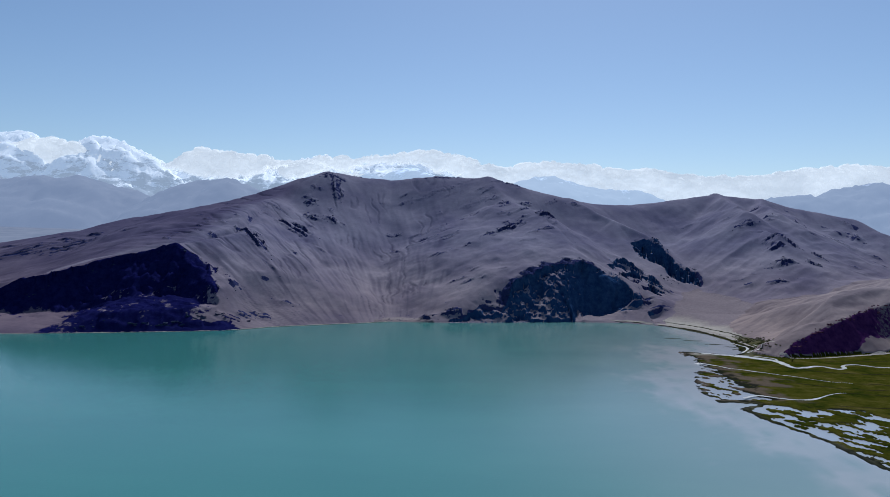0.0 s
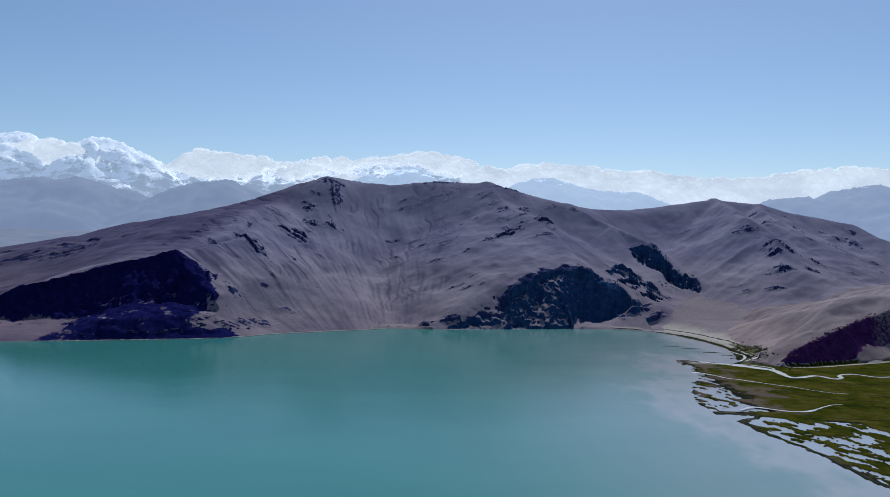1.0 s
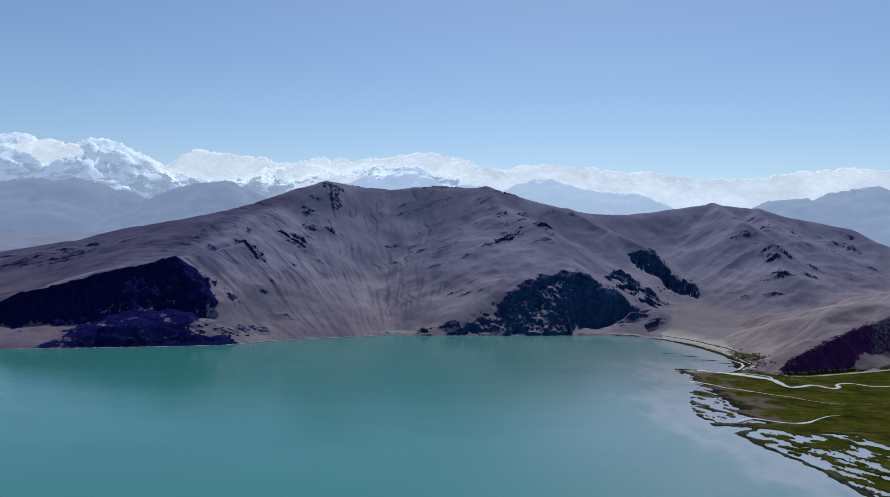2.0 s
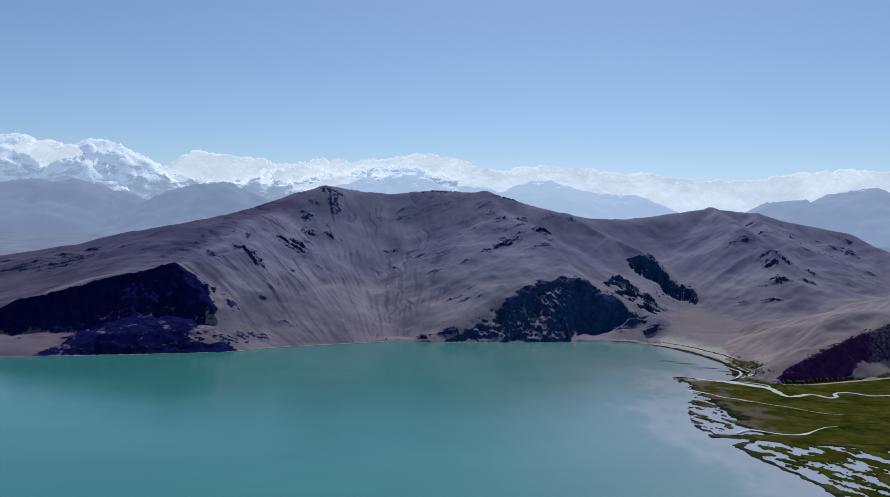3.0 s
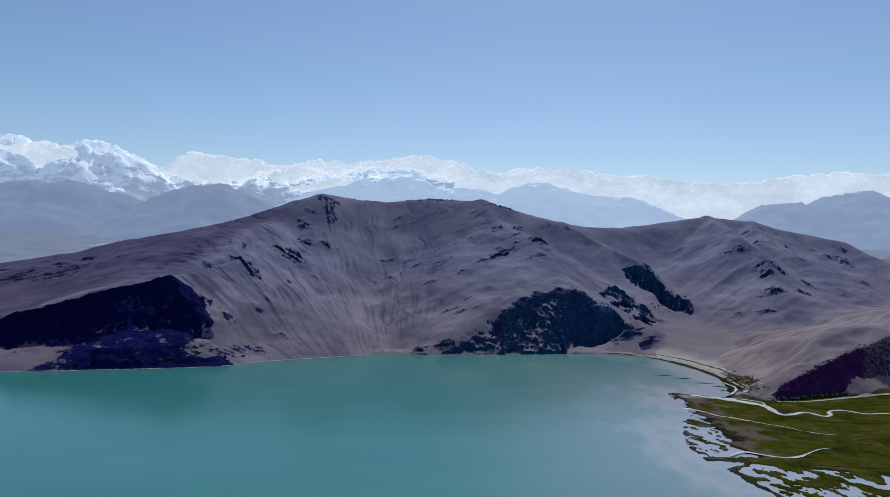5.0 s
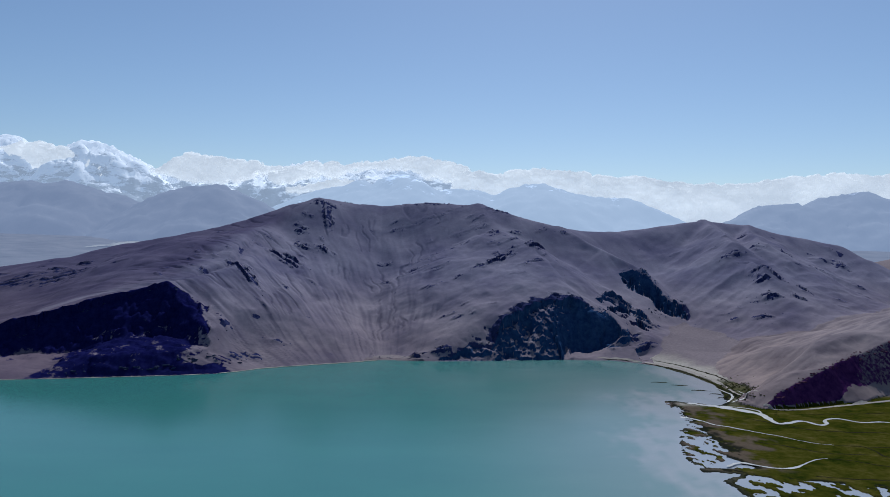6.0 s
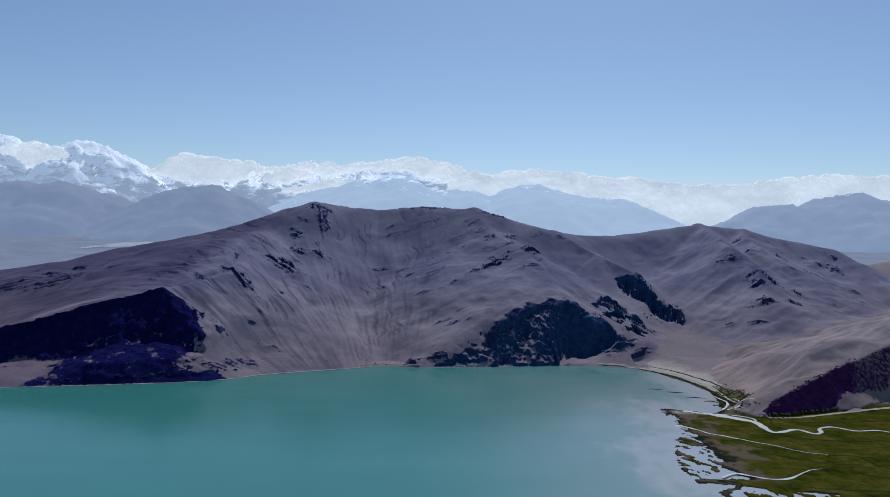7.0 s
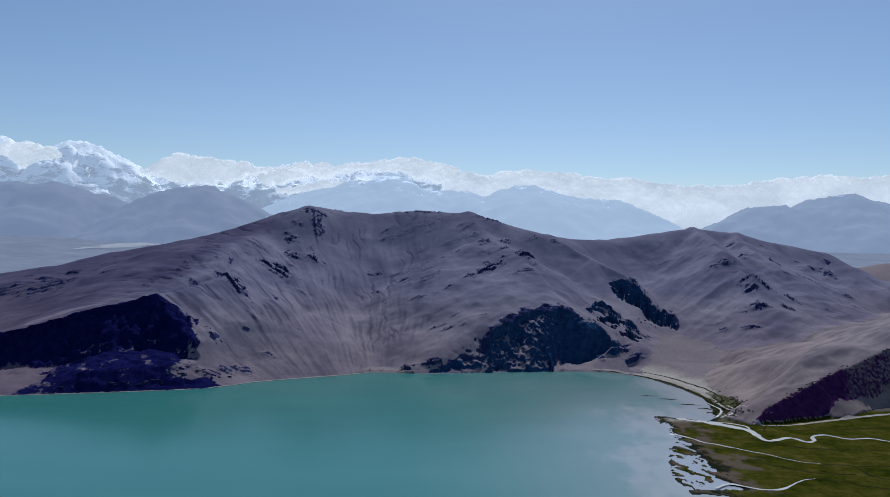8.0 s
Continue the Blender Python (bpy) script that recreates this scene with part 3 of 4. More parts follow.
def far_material(name, low, high, snow, line, haze_glow):
    """Rock with snow above a ragged line; an even glow stands for many kilometres of haze."""
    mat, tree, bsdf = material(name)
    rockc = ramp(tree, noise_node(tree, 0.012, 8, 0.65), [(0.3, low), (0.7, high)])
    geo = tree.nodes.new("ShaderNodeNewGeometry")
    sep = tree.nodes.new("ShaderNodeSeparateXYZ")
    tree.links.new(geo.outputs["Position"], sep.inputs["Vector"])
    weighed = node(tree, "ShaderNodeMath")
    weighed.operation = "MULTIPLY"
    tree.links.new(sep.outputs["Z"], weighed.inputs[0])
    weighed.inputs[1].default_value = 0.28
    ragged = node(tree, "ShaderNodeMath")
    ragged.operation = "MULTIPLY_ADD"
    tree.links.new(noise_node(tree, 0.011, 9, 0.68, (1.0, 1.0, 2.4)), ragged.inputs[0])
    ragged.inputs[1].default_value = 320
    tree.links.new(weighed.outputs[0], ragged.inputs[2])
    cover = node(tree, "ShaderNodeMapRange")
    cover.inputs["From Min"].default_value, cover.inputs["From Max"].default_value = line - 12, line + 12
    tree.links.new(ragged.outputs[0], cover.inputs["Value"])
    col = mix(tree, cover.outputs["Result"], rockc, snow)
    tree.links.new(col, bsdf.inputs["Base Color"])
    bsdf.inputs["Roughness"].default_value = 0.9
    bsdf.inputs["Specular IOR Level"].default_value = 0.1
    bsdf.inputs["Emission Color"].default_value = (*haze_glow, 1)
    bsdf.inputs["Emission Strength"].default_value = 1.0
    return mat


# ---------- mesh helpers ----------
def mesh_object(name, verts, faces, mat, smooth=True, attributes=()):
    me = bpy.data.meshes.new(name)
    n, m = len(verts), len(faces)
    size = faces.shape[1]
    me.vertices.add(n)
    me.vertices.foreach_set("co", np.ascontiguousarray(verts, np.float32).ravel())
    me.loops.add(m * size)
    me.loops.foreach_set("vertex_index", np.ascontiguousarray(faces, np.int32).ravel())
    me.polygons.add(m)
    me.polygons.foreach_set("loop_start", np.arange(0, m * size, size, dtype=np.int32))
    me.polygons.foreach_set("use_smooth", np.full(m, smooth))
    for key, values in attributes:
        me.attributes.new(key, "FLOAT", "POINT").data.foreach_set("value", np.ascontiguousarray(values, np.float32))
    me.materials.append(mat)
    me.update(calc_edges=True)
    return new(name, me)


def spaced(*stretches):
    """Grid lines: (start, end, spacing) one after the other."""
    out = []
    for a, b, d in stretches:
        out.extend(np.linspace(a, b, max(1, round((b - a) / d)), endpoint=False))
    return np.array(out + [stretches[-1][1]])


def grid_faces(nx, ny):
    i = np.arange(nx * ny).reshape(ny, nx)
    return np.stack([i[:-1, :-1], i[:-1, 1:], i[1:, 1:], i[1:, :-1]], -1).reshape(-1, 4)


def picked(verts, faces, keep, attributes, normals):
    """The faces kept, with the vertices that they use."""
    f = faces[keep]
    used, back = np.unique(f, return_inverse=True)
    return verts[used], back.reshape(f.shape), [(k, v[used]) for k, v in attributes], normals[used]


# ---------- the land ----------
MEADOW = (96, 330, 176, 480)
xs = spaced((-4700, -1600, 155), (-1600, -700, 30), (-700, -420, 7), (-420, -250, 1.35), (-250, -10, 1.0), (-10, 150, 0.8), (150, 225, 1.0), (225, 420, 1.6), (420, 640, 4), (640, 1500, 22), (1500, 4700, 160))
ys = spaced((-4700, -800, 200), (-800, 160, 40), (160, 400, 6), (400, 545, 1.4), (545, 630, 0.85), (630, 730, 1.2), (730, 860, 1.5), (860, 960, 4), (960, 1400, 16), (1400, 2400, 40), (2400, 4700, 90))
GX, GY = np.meshgrid(xs, ys)
H, OWNER, INLAND, ROCK, STREAK = terrain(GX, GY)


def green_share(X, Y, inland):
    """Where the meadow is: the delta's flat and the moist foot of the beach."""
    n = fbm(X, Y, 30, 4)
    flat = step(0.4, 3.0, inland + 4 * n) * step(434, 420, Y - 0.25 * (X - 190) + 8 * n) * step(95, 105, X) * step(900, 500, X)
    moist = 0.9 * step(26, 12, np.hypot((X - 189) * 0.8, (Y - 448) * 0.42) + 14 * n)
    return np.maximum(flat, moist)


GREEN = green_share(GX, GY, INLAND)
BEACH = step(34, 10, INLAND + 8 * fbm(GX, GY, 20, 3)) * (GX > -330) * (1 - 0.85 * (GX < 95) * (GY > 480))
inside = step(0, 8, GX - MEADOW[0]) * step(0, 8, MEADOW[1] - GX) * step(0, 8, GY - MEADOW[2]) * step(0, 8, MEADOW[3] - GY)
LOWERED = H - np.where(OWNER == GROUND, 2.2, 0) * inside
verts = np.stack([GX, GY, LOWERED], -1).reshape(-1, 3)
faces = grid_faces(len(xs), len(ys))
gy_, gx_ = np.gradient(LOWERED, ys, xs)
normals = np.stack([-gx_, -gy_, np.ones_like(gx_)], -1).reshape(-1, 3)
normals /= np.linalg.norm(normals, axis=1)[:, None]
# where the darker left side is painted: hill slope, then the headland's foot
left_shade = step(-190, -240, GX + 40 * fbm(GX, GY, 60, 3) - 0.12 * (GY - 600)) * step(-12, -32, edge_cut(GX, GY, HEAD_FACE)[0] + 16 * fbm(GX, GY, 40, 3))
left_shade = np.maximum(left_shade, 0.85 * (OWNER == HEAD) * step(-225, -270, GX))
steep = np.hypot(gx_, gy_)
# the crag's right part stays dark at any slope, shaded talus included
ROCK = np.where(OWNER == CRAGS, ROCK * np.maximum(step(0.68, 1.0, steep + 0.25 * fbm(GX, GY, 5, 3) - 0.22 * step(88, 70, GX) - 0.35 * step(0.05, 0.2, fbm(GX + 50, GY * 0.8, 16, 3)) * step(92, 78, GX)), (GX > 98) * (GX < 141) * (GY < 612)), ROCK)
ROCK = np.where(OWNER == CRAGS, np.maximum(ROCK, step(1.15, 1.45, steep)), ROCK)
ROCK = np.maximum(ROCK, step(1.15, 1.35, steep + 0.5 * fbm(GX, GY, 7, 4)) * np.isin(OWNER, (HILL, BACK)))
attrs = [("left_shade", left_shade.ravel()), ("rock", ROCK.ravel()), ("streak", STREAK.ravel()), ("inland", np.clip(INLAND / 60, 0, 1).ravel()), ("green", GREEN.ravel()), ("beach", BEACH.ravel())]
face_owner = OWNER.ravel()[faces].max(1)
face_owner = np.where((OWNER.ravel()[faces] == GROUND).sum(1) >= 2, GROUND, face_owner)
far_plain = np.hypot(*verts[faces].mean(1)[:, :2].T) > 1500
face_owner = np.where((face_owner == GROUND) & far_plain & (verts[faces].mean(1)[:, 1] > 600), 9, face_owner)
LAND = (("ground", GROUND, GROUND_MAT, "pale dry sand and gravel plain with a grassy lake shore", "ground", "structure"),
        ("hill", HILL, EARTH, "bare mauve-brown hill with a scree bowl above the lake", "hill", ""),
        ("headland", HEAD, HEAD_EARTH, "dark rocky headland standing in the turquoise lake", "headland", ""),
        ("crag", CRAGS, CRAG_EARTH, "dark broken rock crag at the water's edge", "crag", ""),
        ("hill", BACK, EARTH, "bare brown hill with rock ribs behind the beach", "hill", ""),
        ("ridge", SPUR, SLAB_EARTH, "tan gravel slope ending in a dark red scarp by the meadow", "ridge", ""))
FACES = {HEAD: "bare rock face with navy shade in its colour", CRAGS: "broken rock cliff with blue-black shade in its colour", SPUR: "dark red crumbling rock scarp"}
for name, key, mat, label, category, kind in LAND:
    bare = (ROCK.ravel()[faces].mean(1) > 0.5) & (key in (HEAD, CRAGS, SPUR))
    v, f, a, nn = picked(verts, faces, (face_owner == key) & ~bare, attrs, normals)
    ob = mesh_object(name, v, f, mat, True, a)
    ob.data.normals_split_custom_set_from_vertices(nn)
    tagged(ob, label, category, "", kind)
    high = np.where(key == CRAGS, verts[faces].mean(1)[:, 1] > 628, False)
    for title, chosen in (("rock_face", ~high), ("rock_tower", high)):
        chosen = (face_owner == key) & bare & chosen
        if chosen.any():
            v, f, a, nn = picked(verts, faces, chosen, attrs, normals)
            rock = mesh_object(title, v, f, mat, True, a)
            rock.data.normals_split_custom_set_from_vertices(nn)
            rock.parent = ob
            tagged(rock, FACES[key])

# the plain's haze is a glow in its material
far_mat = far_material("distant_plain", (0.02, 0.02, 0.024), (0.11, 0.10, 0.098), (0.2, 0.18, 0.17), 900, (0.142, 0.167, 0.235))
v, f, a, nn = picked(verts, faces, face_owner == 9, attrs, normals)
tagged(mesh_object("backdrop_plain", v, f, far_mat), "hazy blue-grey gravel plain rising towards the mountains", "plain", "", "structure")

# the meadow at the delta, finer than the rest
mx, my = spaced((MEADOW[0], MEADOW[1], 0.9)), spaced((MEADOW[2], MEADOW[3], 0.9))
MX, MY = np.meshgrid(mx, my)
MH, MOWN, MIN, MROCK, MSTREAK = terrain(MX, MY)
pool = fbm(0.9 * MX + 0.45 * MY, (0.9 * MY - 0.45 * MX) / 1.9, 6.5, 5, 0.6)
wet = step(298, 286, MY + 0.25 * (MX - 120) + 6 * fbm(MX, MY, 16, 3)) * step(1.5, 5, MIN) * step(230, 170, MX)
wet_tip = 0.9 * step(142, 118, MX + 9 * fbm(MX, MY, 14, 3)) * step(5, 9, MY - 292) * step(-0.5, 1.5, MIN + 4 * fbm(MX + 30, MY, 9, 3))
MH = np.where(MOWN == GROUND, MH + 0.07 * fbm(MX, MY, 5, 4), MH)
MH = MH - np.where(MOWN == GROUND, 1, 0) * 0.8 * np.maximum(wet * step(-0.08, 0.0, pool), wet_tip * step(-0.12, 0.0, pool + 0.12))
mverts = np.stack([MX, MY, MH], -1).reshape(-1, 3)
mfaces = grid_faces(len(mx), len(my))
keep = ((MOWN == GROUND).ravel()[mfaces].sum(1) >= 3) & (MH.ravel()[mfaces].max(1) > -0.6)
gy_, gx_ = np.gradient(MH, my, mx)
mn = np.stack([-gx_, -gy_, np.ones_like(gx_)], -1).reshape(-1, 3)
mn /= np.linalg.norm(mn, axis=1)[:, None]
wetness = np.maximum(0.92 * step(0.34, 0.2, MH) * (MIN < 60) * (MY < 440) * step(-0.4, -0.1, fbm(MX - 40, MY, 9, 4)), 0.85 * step(0.0, 0.22, 0.35 + 0.6 * fbm(MX, MY, 7, 4) - np.hypot((MX - 178) / 16, (MY - 444) / 34) * 0.5))
brown = 0.8 * step(0, 12, 152 - MX + 26 * fbm(MX, MY, 22, 4)) * step(-0.1, 0.25, fbm(MX + 60, MY, 12, 4) + 0.12) * step(292, 300, MY)
mattrs = [("inland", np.clip(MIN / 60, 0, 1).ravel()), ("green", green_share(MX, MY, MIN).ravel()), ("beach", np.where(MIN < 40, 1, 0).ravel()), ("rock", MROCK.ravel()), ("wet", wetness.ravel()), ("brown", brown.ravel())]
v, f, a, nn = picked(mverts, mfaces, keep, mattrs, mn)
meadow = mesh_object("meadow", v, f, GROUND_MAT, True, a)
tagged(meadow, "flat green and brown grass meadow on the lake delta", "meadow", "", "structure")

# the lake
wx_ = spaced((-800, -300, 25), (-300, 60, 12), (60, 340, 3), (340, 420, 20))
wy_ = spaced((-640, 150, 30), (150, 480, 3), (480, 620, 8))
WX, WY = np.meshgrid(wx_, wy_)
W_IN = shore_distance(WX, WY)
east = (0.6 * step(-190, -20, W_IN + 16 * fbm(WX, WY, 50, 3)) + 0.6 * step(-34, -3, W_IN + 22 * fbm(WX * 1.0, WY * 0.5, 14, 5, 0.65))) * step(-40, 105, WX) * step(585, 480, WY)
silt = east * 0.85
mud = 0.7 * step(140, 150, WX + 6 * fbm(WX, WY, 12, 3)) * step(400, 408, WY) * step(-26, -8, W_IN + 9 * fbm(WX, WY, 15, 4)) * step(560, 520, WY)
mud = np.maximum(mud, step(-2.5, 1.5, W_IN) * (WX > 96) * (WY < 440))
lake = mesh_object("lake", np.stack([WX, WY, np.zeros_like(WX)], -1).reshape(-1, 3), grid_faces(len(wx_), len(wy_)), WATER, True, [("silt", silt.ravel()), ("mud", mud.ravel())])
tagged(lake, "calm turquoise glacial lake water, milky near the delta", "lake", "", "structure")


# ---------- the mountains far behind ----------
def mountain(name, peaks, depth, mat, label, rough=60.0, slope=0.75, spacing=16.0):
    """A range along its line of peaks (x, y, height), falling to the plain on both sides."""
    x0, x1 = min(p[0] for p in peaks) - 60, max(p[0] for p in peaks) + 60
    y0, y1 = min(p[1] for p in peaks) - depth, max(p[1] for p in peaks) + 200
    gx, gy = spaced((x0, x1, spacing)), spaced((y0, y1, spacing))
    X, Y = np.meshgrid(gx, gy)
    wxx, wyy = X + 35 * fbm(X, Y, 160, 3), Y + 60 * fbm(X + 900, Y, 220, 3)
    h, s, d = tent(wxx, wyy, [(a, b, c, slope, slope) for a, b, c in peaks], 60)
    h = h + np.minimum(d / 120, 1) * rough * (ridged(s + 0.35 * d, d * 0.3, 120, 6, 0.6) - 1.0) + rough * 0.5 * (ridged(X, Y, 50, 5, 0.6) - 0.9)
    ob = mesh_object(name, np.stack([X, Y, h], -1).reshape(-1, 3), grid_faces(len(gx), len(gy)), mat)
    return tagged(ob, label, "mountain", "", "")


# each last colour glows evenly as haze and lifts the snow's brightness
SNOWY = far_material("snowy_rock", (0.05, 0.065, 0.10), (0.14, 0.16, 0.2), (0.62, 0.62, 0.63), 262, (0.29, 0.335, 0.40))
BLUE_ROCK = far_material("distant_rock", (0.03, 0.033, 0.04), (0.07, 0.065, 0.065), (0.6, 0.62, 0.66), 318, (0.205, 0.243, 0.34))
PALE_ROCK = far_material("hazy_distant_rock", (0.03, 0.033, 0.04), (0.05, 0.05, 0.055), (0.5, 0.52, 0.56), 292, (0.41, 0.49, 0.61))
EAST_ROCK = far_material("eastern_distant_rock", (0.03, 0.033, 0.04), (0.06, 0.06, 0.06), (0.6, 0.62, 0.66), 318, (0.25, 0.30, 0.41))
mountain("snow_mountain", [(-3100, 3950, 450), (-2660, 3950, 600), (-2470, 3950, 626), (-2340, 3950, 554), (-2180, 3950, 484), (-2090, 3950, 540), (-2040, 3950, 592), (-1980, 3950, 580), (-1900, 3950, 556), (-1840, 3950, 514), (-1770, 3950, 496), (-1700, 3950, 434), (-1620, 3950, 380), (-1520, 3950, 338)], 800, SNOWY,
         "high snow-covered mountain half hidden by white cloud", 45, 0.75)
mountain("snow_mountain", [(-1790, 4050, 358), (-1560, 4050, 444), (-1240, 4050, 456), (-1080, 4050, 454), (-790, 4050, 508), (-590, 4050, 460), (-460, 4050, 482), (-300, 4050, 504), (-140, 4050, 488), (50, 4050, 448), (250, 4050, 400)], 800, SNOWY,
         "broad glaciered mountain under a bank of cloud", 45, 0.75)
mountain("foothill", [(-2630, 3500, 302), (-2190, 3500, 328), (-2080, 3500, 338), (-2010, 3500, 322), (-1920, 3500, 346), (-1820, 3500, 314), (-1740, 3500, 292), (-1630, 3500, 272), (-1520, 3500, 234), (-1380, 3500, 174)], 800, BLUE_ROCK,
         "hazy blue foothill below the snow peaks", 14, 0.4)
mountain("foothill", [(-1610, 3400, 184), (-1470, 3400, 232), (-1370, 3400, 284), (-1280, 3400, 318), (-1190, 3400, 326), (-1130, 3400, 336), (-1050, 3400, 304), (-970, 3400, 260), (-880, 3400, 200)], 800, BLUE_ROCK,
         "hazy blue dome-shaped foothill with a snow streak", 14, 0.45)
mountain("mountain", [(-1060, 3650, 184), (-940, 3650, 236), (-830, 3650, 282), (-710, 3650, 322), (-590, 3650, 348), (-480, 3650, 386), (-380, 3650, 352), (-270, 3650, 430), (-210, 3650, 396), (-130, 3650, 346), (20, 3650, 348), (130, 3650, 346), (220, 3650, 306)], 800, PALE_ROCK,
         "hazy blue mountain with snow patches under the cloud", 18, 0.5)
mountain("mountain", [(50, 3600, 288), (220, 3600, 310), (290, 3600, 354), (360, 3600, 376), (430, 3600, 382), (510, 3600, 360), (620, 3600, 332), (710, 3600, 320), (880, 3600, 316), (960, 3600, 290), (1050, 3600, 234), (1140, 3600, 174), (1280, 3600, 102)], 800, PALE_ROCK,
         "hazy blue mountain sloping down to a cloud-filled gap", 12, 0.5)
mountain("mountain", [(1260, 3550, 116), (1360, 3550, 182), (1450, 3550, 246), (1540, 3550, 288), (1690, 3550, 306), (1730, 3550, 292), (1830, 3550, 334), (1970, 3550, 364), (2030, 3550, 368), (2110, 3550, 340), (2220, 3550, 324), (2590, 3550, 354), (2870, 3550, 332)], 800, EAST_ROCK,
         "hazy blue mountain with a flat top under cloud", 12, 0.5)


# ---------- clouds ----------
def cloud_material():
    mat, tree, bsdf = material("cloud")
    bsdf.inputs["Base Color"].default_value = (0.42, 0.42, 0.42, 1)
    bsdf.inputs["Roughness"].default_value = 1.0
    bsdf.inputs["Specular IOR Level"].default_value = 0.0
    # much of the clouds' brightness, white and grey, is glow put into the surface
    glow = ramp(tree, noise_node(tree, 0.0045, 4, 0.5, (1, 1, 1.8)), [(0.3, (0.50, 0.51, 0.52)), (0.66, (0.66, 0.663, 0.66))])
    tree.links.new(glow, bsdf.inputs["Emission Color"])
    fray = node(tree, "ShaderNodeMath")
    fray.operation = "MULTIPLY_ADD"
    thin = node(tree, "ShaderNodeMath")
    thin.operation = "MULTIPLY_ADD"
    tree.links.new(attribute(tree, "dense"), thin.inputs[0])
    thin.inputs[1].default_value = 1.5
    tree.links.new(ramp(tree, noise_node(tree, 0.02, 5, 0.6), [(0.3, (0.0, 0.0, 0.0)), (0.7, (1.0, 1.0, 1.0))]), fray.inputs[0])
    fray.inputs[1].default_value, fray.inputs[2].default_value = 0.5, -0.5
    tree.links.new(fray.outputs[0], thin.inputs[2])
    edge = node(tree, "ShaderNodeClamp")
    tree.links.new(thin.outputs[0], edge.inputs["Value"])
    tree.links.new(edge.outputs["Result"], bsdf.inputs["Alpha"])
    bsdf.inputs["Emission Strength"].default_value = 1.0
    return mat


CLOUD = cloud_material()


def billow(x, y, size, octaves=4):
    """Rounded heaps with creases between them, from 0 to about 1."""
    total, amp, norm = 0.0, 1.0, 0.0
    for o in range(octaves):
        total = total + amp * np.minimum(1, 2.6 * np.abs(noise2(x / size + 23.1 * o, y / size + 5.7 * o)))
        norm, size, amp = norm + amp, size / 2.1, amp * 0.55
    return total / norm


def cloud(name, top, base, y, seed, heap, label, relief=1.0):
    """A closed body of billows between a top line and a base line (x, z); heap is the size of its heaps."""
    x0, x1 = top[0][0], top[-1][0]
    lift = 0.42 * heap * relief
    gx = spaced((x0 - 60, x1 + 60, 5.0))
    gz = spaced((min(b for a, b in base) - 50, max(b for a, b in top) + lift + 20, 4.5))
    X, Z = np.meshgrid(gx, gz)
    u, w = X + 97.0 * seed, Z * 1.25 + 41.0 * seed
    bx, bz = u + 14 * fbm(u, w, 60, 3), w + 14 * fbm(u + 500, w, 60, 3)
    heaps = billow(bx, bz, heap * 2.4, 4)
    hi = sum(np.interp(X + o, *zip(*top)) for o in (-44, -22, 0, 22, 44)) / 5 + lift * (billow(bx, 0 * bz + 7.7 * seed, heap * 1.9, 4) - 0.55) + 24 * relief * (heaps - 0.45)
    lo = np.interp(X, *zip(*base)) + 26 * fbm(u, w, 55, 4)
    ends = step(x0 - 60, x0 + 20, X) * step(x1 + 60, x1 - 20, X)
    body = np.clip((hi - Z) / (0.9 * heap), 0, 1) ** 0.6 * step(-8, 26, Z - lo) * ends
    thick = body * heap * (0.6 + 0.85 * relief * heaps)
    dense = step(-3, 9, hi - Z) * step(-14, 30, Z - lo) * step(0.0, 0.6, ends)
    front = np.stack([X, y - thick, Z], -1).reshape(-1, 3)
    rear = np.stack([X, y + 8 + thick, Z], -1).reshape(-1, 3)
    f = grid_faces(len(gx), len(gz))
    n = len(front)
    d = np.tile(dense.ravel(), 2)
    f = np.concatenate([f, f[:, ::-1] + n])
    ob = mesh_object(name, np.concatenate([front, rear]), f[d[f].max(1) > 0.02], CLOUD, True, [("dense", d)])
    return tagged(ob, label, "cloud", "", "")


cloud("cloud", [(-2560, 540), (-2370, 556), (-2310, 582), (-2220, 586), (-2130, 560), (-2040, 530), (-1950, 486), (-1840, 430)],
      [(-2560, 372), (-2370, 392), (-2190, 404), (-2040, 372), (-1950, 366), (-1840, 372)], 3800, 1, 48, "white cumulus cloud hanging before a snow peak")
cloud("cloud", [(-1620, 452), (-1550, 486), (-1490, 528), (-1440, 550), (-1360, 522), (-1260, 524), (-1180, 492), (-1100, 518), (-1060, 482), (-960, 462)],
      [(-1620, 420), (-1490, 386), (-1360, 364), (-1180, 368), (-1060, 414), (-960, 422)], 3850, 2, 45, "heaped white cumulus cloud over the mountains")
cloud("cloud", [(-960, 430), (-880, 470), (-800, 462), (-740, 430)],
      [(-960, 372), (-860, 366), (-790, 396), (-740, 404)], 3780, 8, 30, "small white cloud before a glacier")
cloud("cloud", [(-1030, 476), (-930, 468), (-840, 486), (-760, 510), (-710, 482), (-650, 510), (-570, 482), (-480, 522), (-430, 498), (-360, 534), (-290, 516), (-220, 544), (-140, 536), (-10, 516), (50, 480)],
      [(-1030, 420), (-870, 420), (-760, 420), (-640, 400), (-580, 440), (-460, 450), (-300, 462), (-140, 420), (-60, 400), (50, 370)], 3840, 3, 33, "thin white cloud lying on the mountain crest")
cloud("cloud", [(-840, 352), (-720, 378), (-600, 410), (-540, 388)],
      [(-840, 306), (-720, 320), (-600, 340), (-540, 340)], 3700, 7, 30, "low white cloud scrap against the mountain side")
